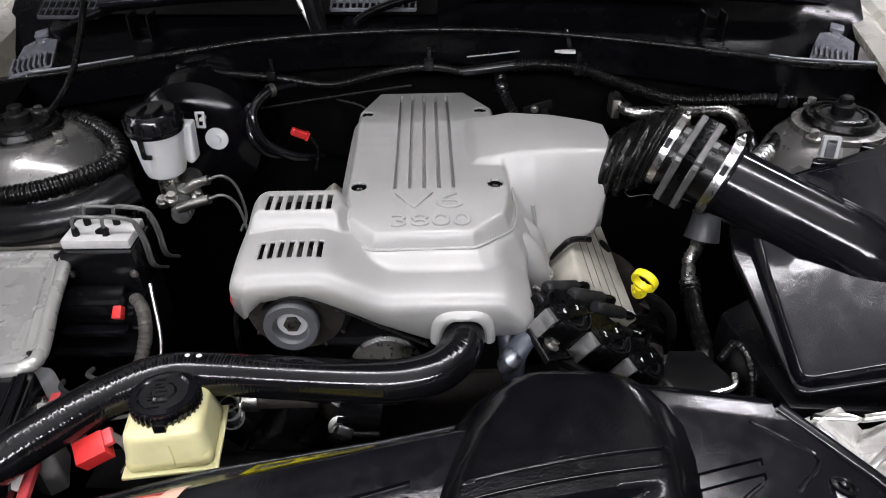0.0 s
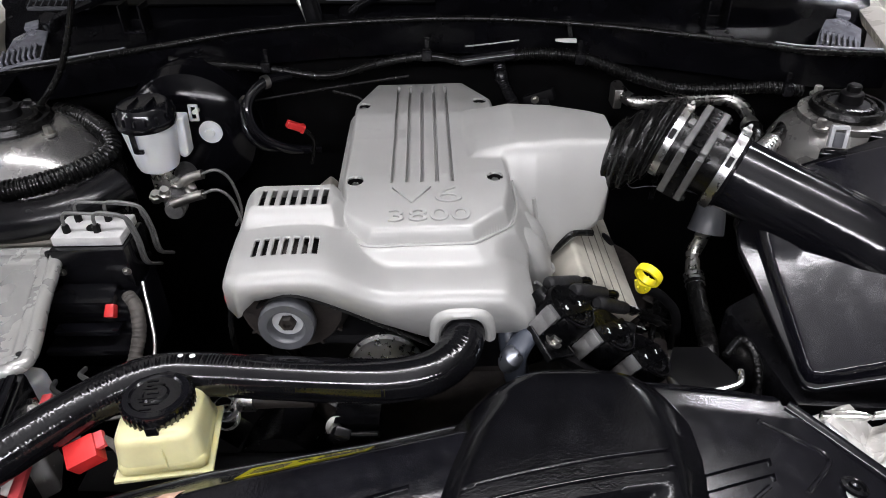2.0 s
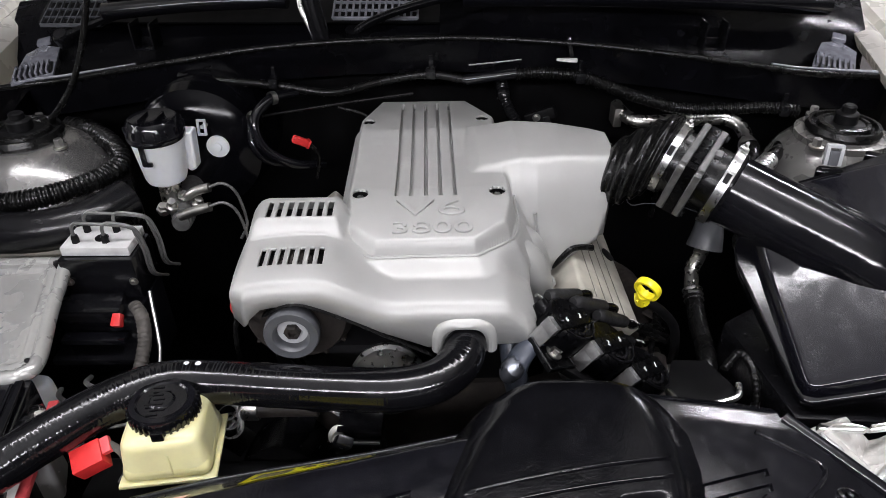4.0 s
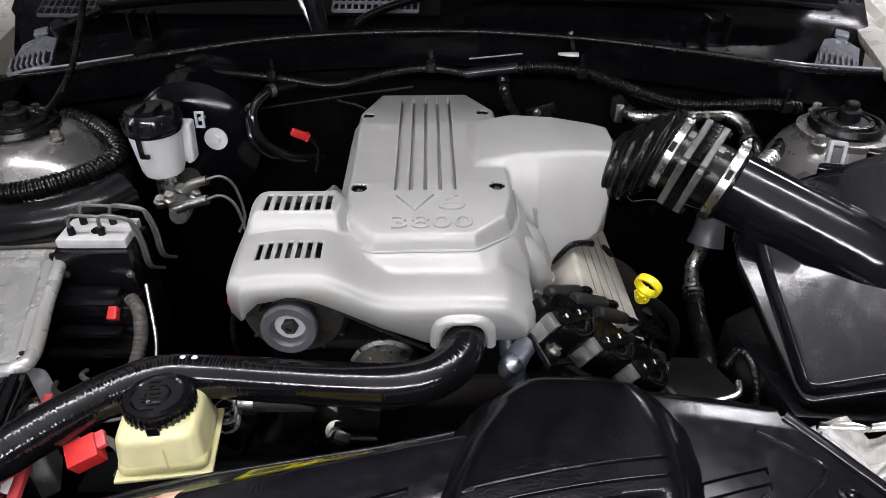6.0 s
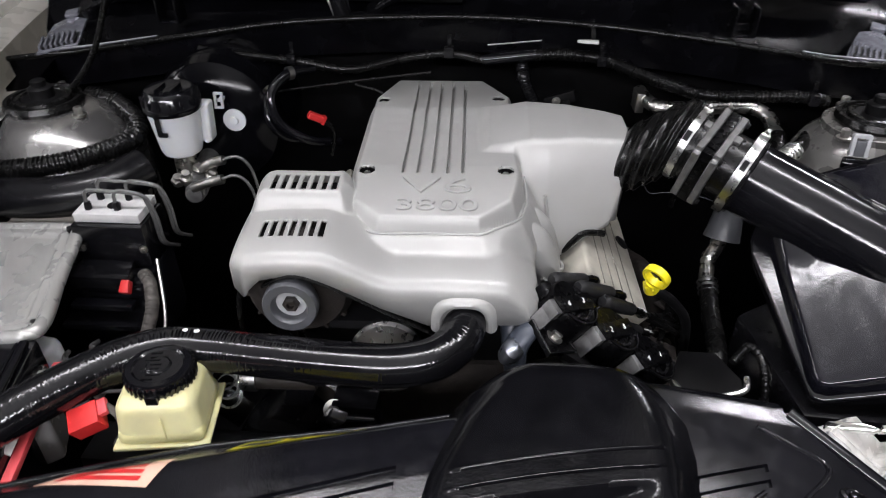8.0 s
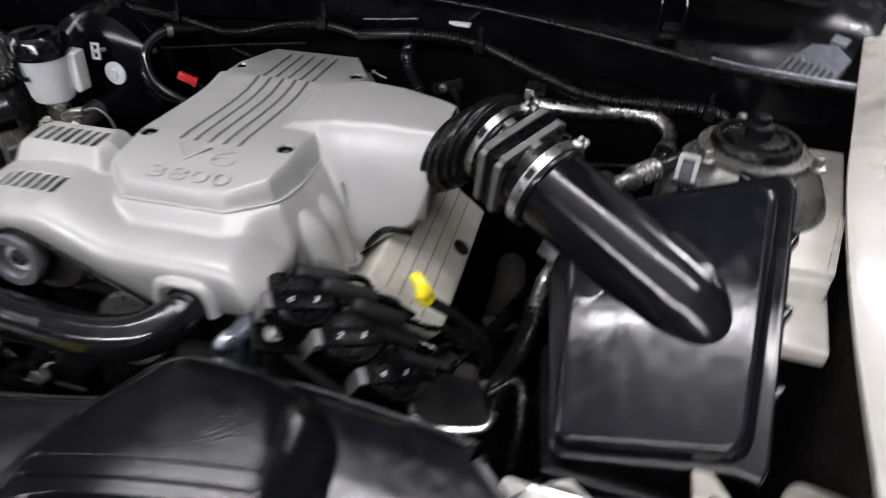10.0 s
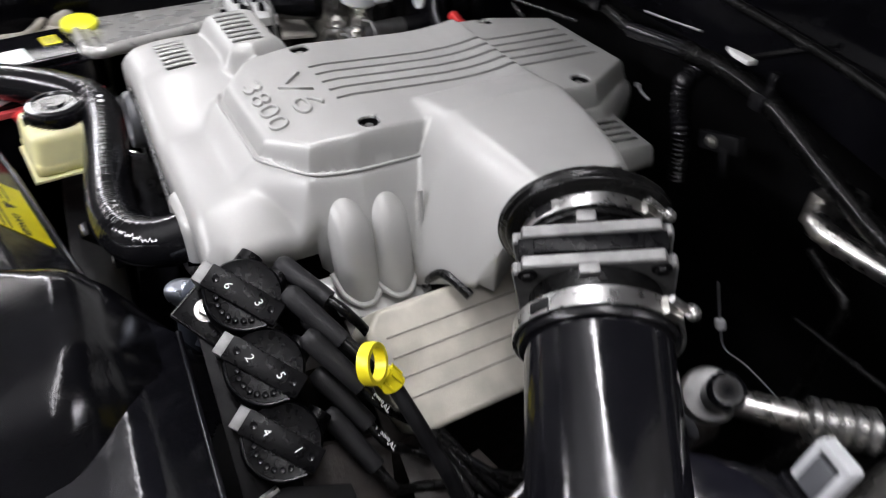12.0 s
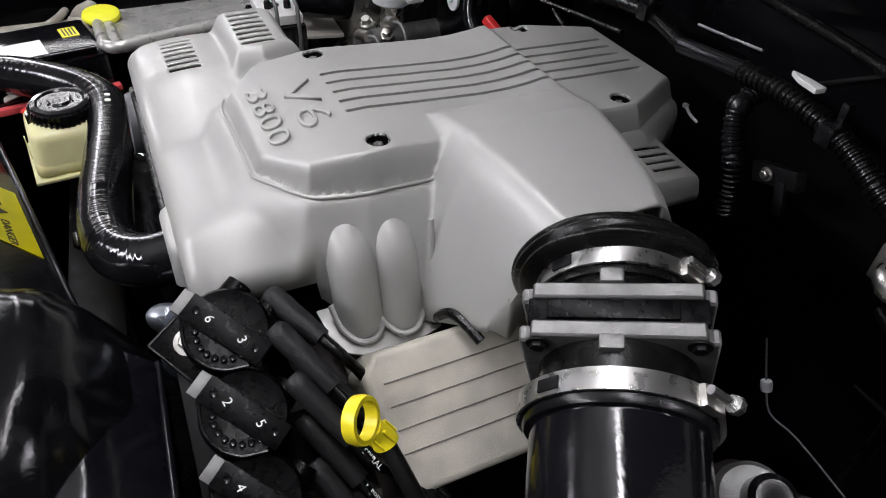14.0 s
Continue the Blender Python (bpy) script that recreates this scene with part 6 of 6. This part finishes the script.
mesh_panel(-0.195, -0.055, 1.165, 0.962, 0.050, 0.10, 13, 6, "centre_mesh", MESHGREY, 0.0034)
mesh_panel(-0.675, -0.575, 1.14, 0.958, 0.040, 0.09, 9, 5, "side_mesh", MESHDARK, 0.0018)
part("mesh_backing", moved(box(0.68, 0.13, 0.003), pose(-0.36, 1.235, 0.978, 24, 0, 0)), MATTE, grille)
for s, (cx0, cy0) in ((1, (0.600, 1.098)), (-1, (-0.655, 1.062))):
    vent = thing("drain_vent", "bluish grey glossy slotted drain vent at the cowl corner", "vent", pose(cx0, cy0, 0.918, 4, s * 8, s * -22), "drain vents")
    part("plate", prism([(-0.032, -0.055), (0.030, -0.055), (0.034, 0.055), (0.006, 0.085), (-0.020, 0.060), (-0.028, 0.0)], -0.004, 0.0, 0.001), VENTGREY, vent)
    for k in range(7):
        part("slat", box(0.0036, 0.046, 0.008, 0.0008, (-0.026 + 0.008 * k, -0.026, 0.003)), VENTGREY, vent)
        part("slot", box(0.0040, 0.044, 0.0012, 0, (-0.022 + 0.008 * k, -0.026, 0.0008)), MATTE, vent)
    part("end_tab", box(0.022, 0.028, 0.006, 0.002, (0.006, 0.100, 0.0)), VENTGREY, vent)
for x in (-0.500, 0.418):
    fin = thing("cowl_bracket", "black upright twin fin bracket on the cowl", "bracket", pose(x, 1.135, 0.925), "cowl brackets")
    for d in (-0.016, 0.016):
        part("fin", prism([(-0.0015, -0.018), (0.0015, -0.018), (0.0015, 0.018), (-0.0015, 0.018)], 0, 0.042, 0.0006), SATIN, fin, place=pose(d, 0, 0))
    part("base", box(0.036, 0.030, 0.003, 0.001, (0, 0, -0.001)), COWLMAT, fin)
    part("web", box(0.032, 0.003, 0.012, 0.001, (0, 0.012, 0.006)), SATIN, fin)
for k, (pts, r, lab) in enumerate((([(-0.155, 1.115, 0.952), (-0.12, 1.12, 0.972), (-0.06, 1.13, 0.990), (0.02, 1.15, 1.004), (0.12, 1.18, 1.015)], 0.011, "black wiper arm across the cowl"),
                                   ([(-0.62, 1.10, 0.95), (-0.56, 1.115, 0.972), (-0.50, 1.13, 0.99), (-0.42, 1.16, 1.006)], 0.010, "black wiper arm across the cowl"))):
    wp = thing("windscreen_wiper", lab, "wiper", None, "windscreen wipers")
    part("arm", sweep(pts, r, 14, 0.008, flat=0.6), SATIN, wp)
    part("pivot", moved(lathe([(0.013, -0.012), (0.014, 0.004), (0.010, 0.010), (0.0, 0.011)], 24), aim(Vector(pts[0]), (0, -0.5, 0.86))), BLACK, wp)
    part("blade", sweep([(p[0] + 0.04, p[1] + 0.05, p[2] + 0.006) for p in pts], 0.004, 8, 0.01), RUBBER, wp)
spin = thing("wiper_linkage", "bright steel wiper linkage post on the cowl", "linkage")
part("post", sweep([(-0.232, 1.125, 1.01), (-0.228, 1.115, 0.99), (-0.214, 1.105, 0.962), (-0.205, 1.10, 0.935)], 0.010, 14, flat=0.6), PIPE, spin)
part("cover", sweep([(-0.215, 1.10, 1.02), (-0.208, 1.095, 0.985), (-0.198, 1.09, 0.94)], 0.014, 14), SATIN, spin)
for pts in ([(-0.55, 1.12, 0.985), (-0.40, 1.135, 0.995), (-0.26, 1.14, 0.998)], [(0.02, 1.15, 0.998), (0.2, 1.15, 0.998), (0.42, 1.152, 0.993), (0.54, 1.157, 0.986), (0.60, 1.175, 0.978)]):
    sl = thing("scuttle_cover", "long glossy black scuttle moulding below the windscreen", "moulding", None, "scuttle covers")
    part("moulding", sweep(pts, 0.018, 20, 0.02, flat=0.75), GLOSS, sl)
    part("top_edge", sweep([(x, y + 0.02, z + 0.016) for x, y, z in pts], 0.006, 10, 0.02), SATIN, sl)
stay = thing("bonnet_cable", "thin black cable hanging from the bonnet", "cable")
part("cable", sweep([(-0.66, 0.90, 0.835), (-0.646, 0.90, 0.842), (-0.587, 0.90, 0.869), (-0.535, 0.90, 0.915), (-0.502, 0.90, 0.955), (-0.475, 0.90, 1.005), (-0.456, 0.90, 1.05), (-0.44, 0.92, 1.12), (-0.43, 1.0, 1.22), (-0.43, 1.17, 1.28)], 0.0042, 10, 0.01), RUBBER, stay)
gas = thing("gas_strut", "black gas strut holding the bonnet", "gas strut")
part("rod", sweep([(0.668, 1.0, 0.955), (0.655, 1.05, 1.10), (0.640, 1.10, 1.28)], 0.005, 12), MATTE, gas)
part("ball_end", moved(lathe([(0.010, -0.014), (0.011, 0.0), (0.009, 0.014)], 16), pose(0.668, 1.0, 0.955)), BLACK, gas)

# ---- garage lamps ----
for x, y, z, turn in ((-0.15, -1.45, 2.11, 0), (0.15, 0.48, 2.62, 0), (1.25, 2.15, 2.62, 0), (-3.0, -0.30, 2.06, 90)):
    lampf = thing("tube_lamp_fixture", "white ceiling tube lamp fixture", "ceiling lamp", pose(x, y, z, 0, 0, turn), "ceiling lamps")
    part("tray", box(2.5, 0.16, 0.05, 0.008, (0, 0, 0.055)), LABEL_W, lampf)
    for d in (-0.95, 0.95):
        part("hanger", lathe([(0.006, 0.078), (0.006, 3.30 - z)], 10), LABEL_W, lampf, place=pose(d, 0, 0))
    for d in (-0.04, 0.04):
        part("tube", moved(lathe([(0.013, -1.2), (0.013, 1.2)], 16), pose(0, d, 0.012, 0, 90, 0)), GLOW, lampf)

# ---- small things at the firewall and on the leads ----
drain = thing("drain_hose", "black ribbed drain hose on the firewall", "hose")
part("hose", sweep([(0.080, 1.035, 0.905), (0.083, 1.010, 0.893), (0.092, 1.003, 0.872), (0.103, 1.003, 0.848), (0.108, 1.01, 0.80)], 0.0085, 16, 0.0013, (0.0052, 0.0014)), SATIN, drain)
part("collar", moved(lathe([(0.0105, -0.005), (0.0115, 0.0), (0.0105, 0.005)], 20, False), aim((0.083, 1.010, 0.893), (0.2, -0.4, -0.8))), SATIN, drain)
plate = thing("firewall_bracket", "small dark bent metal bracket bolted to the firewall", "bracket", pose(0.140, 1.015, 0.858, 0, -18, 0))
part("leaf", prism([(-0.024, -0.004), (0.022, -0.004), (0.026, 0.004), (-0.020, 0.004)], -0.010, 0.008, 0.002), MATTE, plate)
part("tongue", box(0.010, 0.006, 0.030, 0.002, (0.008, -0.003, -0.018)), MATTE, plate)
bolt("bracket_bolt", plate, pose(-0.006, -0.005, 0.0, 90, 0, 0), 0.004, 0.005)
stub = thing("cable_tie", "small bright cable tie on the firewall", "cable tie", pose(0.047, 0.995, 0.868))
part("strap", sweep([(-0.008, 0, 0.004), (0.0, -0.002, 0.001), (0.010, 0, -0.003)], 0.0014, 8), GREYL, stub)
part("tie_head", box(0.005, 0.004, 0.004, 0.001, (-0.009, 0, 0.004)), GREYL, stub)
wire = thing("sensor_wire", "thin grey wire with a pale bead hanging by the firewall", "wire")
part("wire", sweep([(0.249, 0.93, 0.802), (0.257, 0.93, 0.785), (0.266, 0.93, 0.767), (0.278, 0.93, 0.750), (0.303, 0.93, 0.753), (0.347, 0.93, 0.749), (0.39, 0.94, 0.73)], 0.0008, 6), GREYP, wire)
part("bead", moved(lathe([(0.0, -0.005), (0.004, -0.004), (0.0045, 0.0), (0.004, 0.004), (0.0, 0.005)], 16), aim((0.2655, 0.93, 0.768), (0.4, 0, -0.8))), GREYL, wire, "pale bead")
for n in (3, 4):
    w = Vector(BOOTQ[n]).normalized()
    up = Vector((0.45, -0.1, 0.88))
    up = (up - w * up.dot(w)).normalized()
    side = up.cross(w)
    q = Vector(BOOTS[n]) + Vector(BOOTQ[n]) * 0.80 + w * 0.018 + up * 0.0044
    word = letters("lead_print", "SPIRAL", 0.0058, 0.0001, MARK, None, Matrix(((w.x, side.x, up.x, q.x), (w.y, side.y, up.y, q.y), (w.z, side.z, up.z, q.z), (0, 0, 0, 1))))
    word.parent = [ob for ob in bpy.data.objects if ob.name.startswith("spark_lead")][0] if n == 3 else [ob for ob in bpy.data.objects if ob.name.startswith("spark_lead")][4]
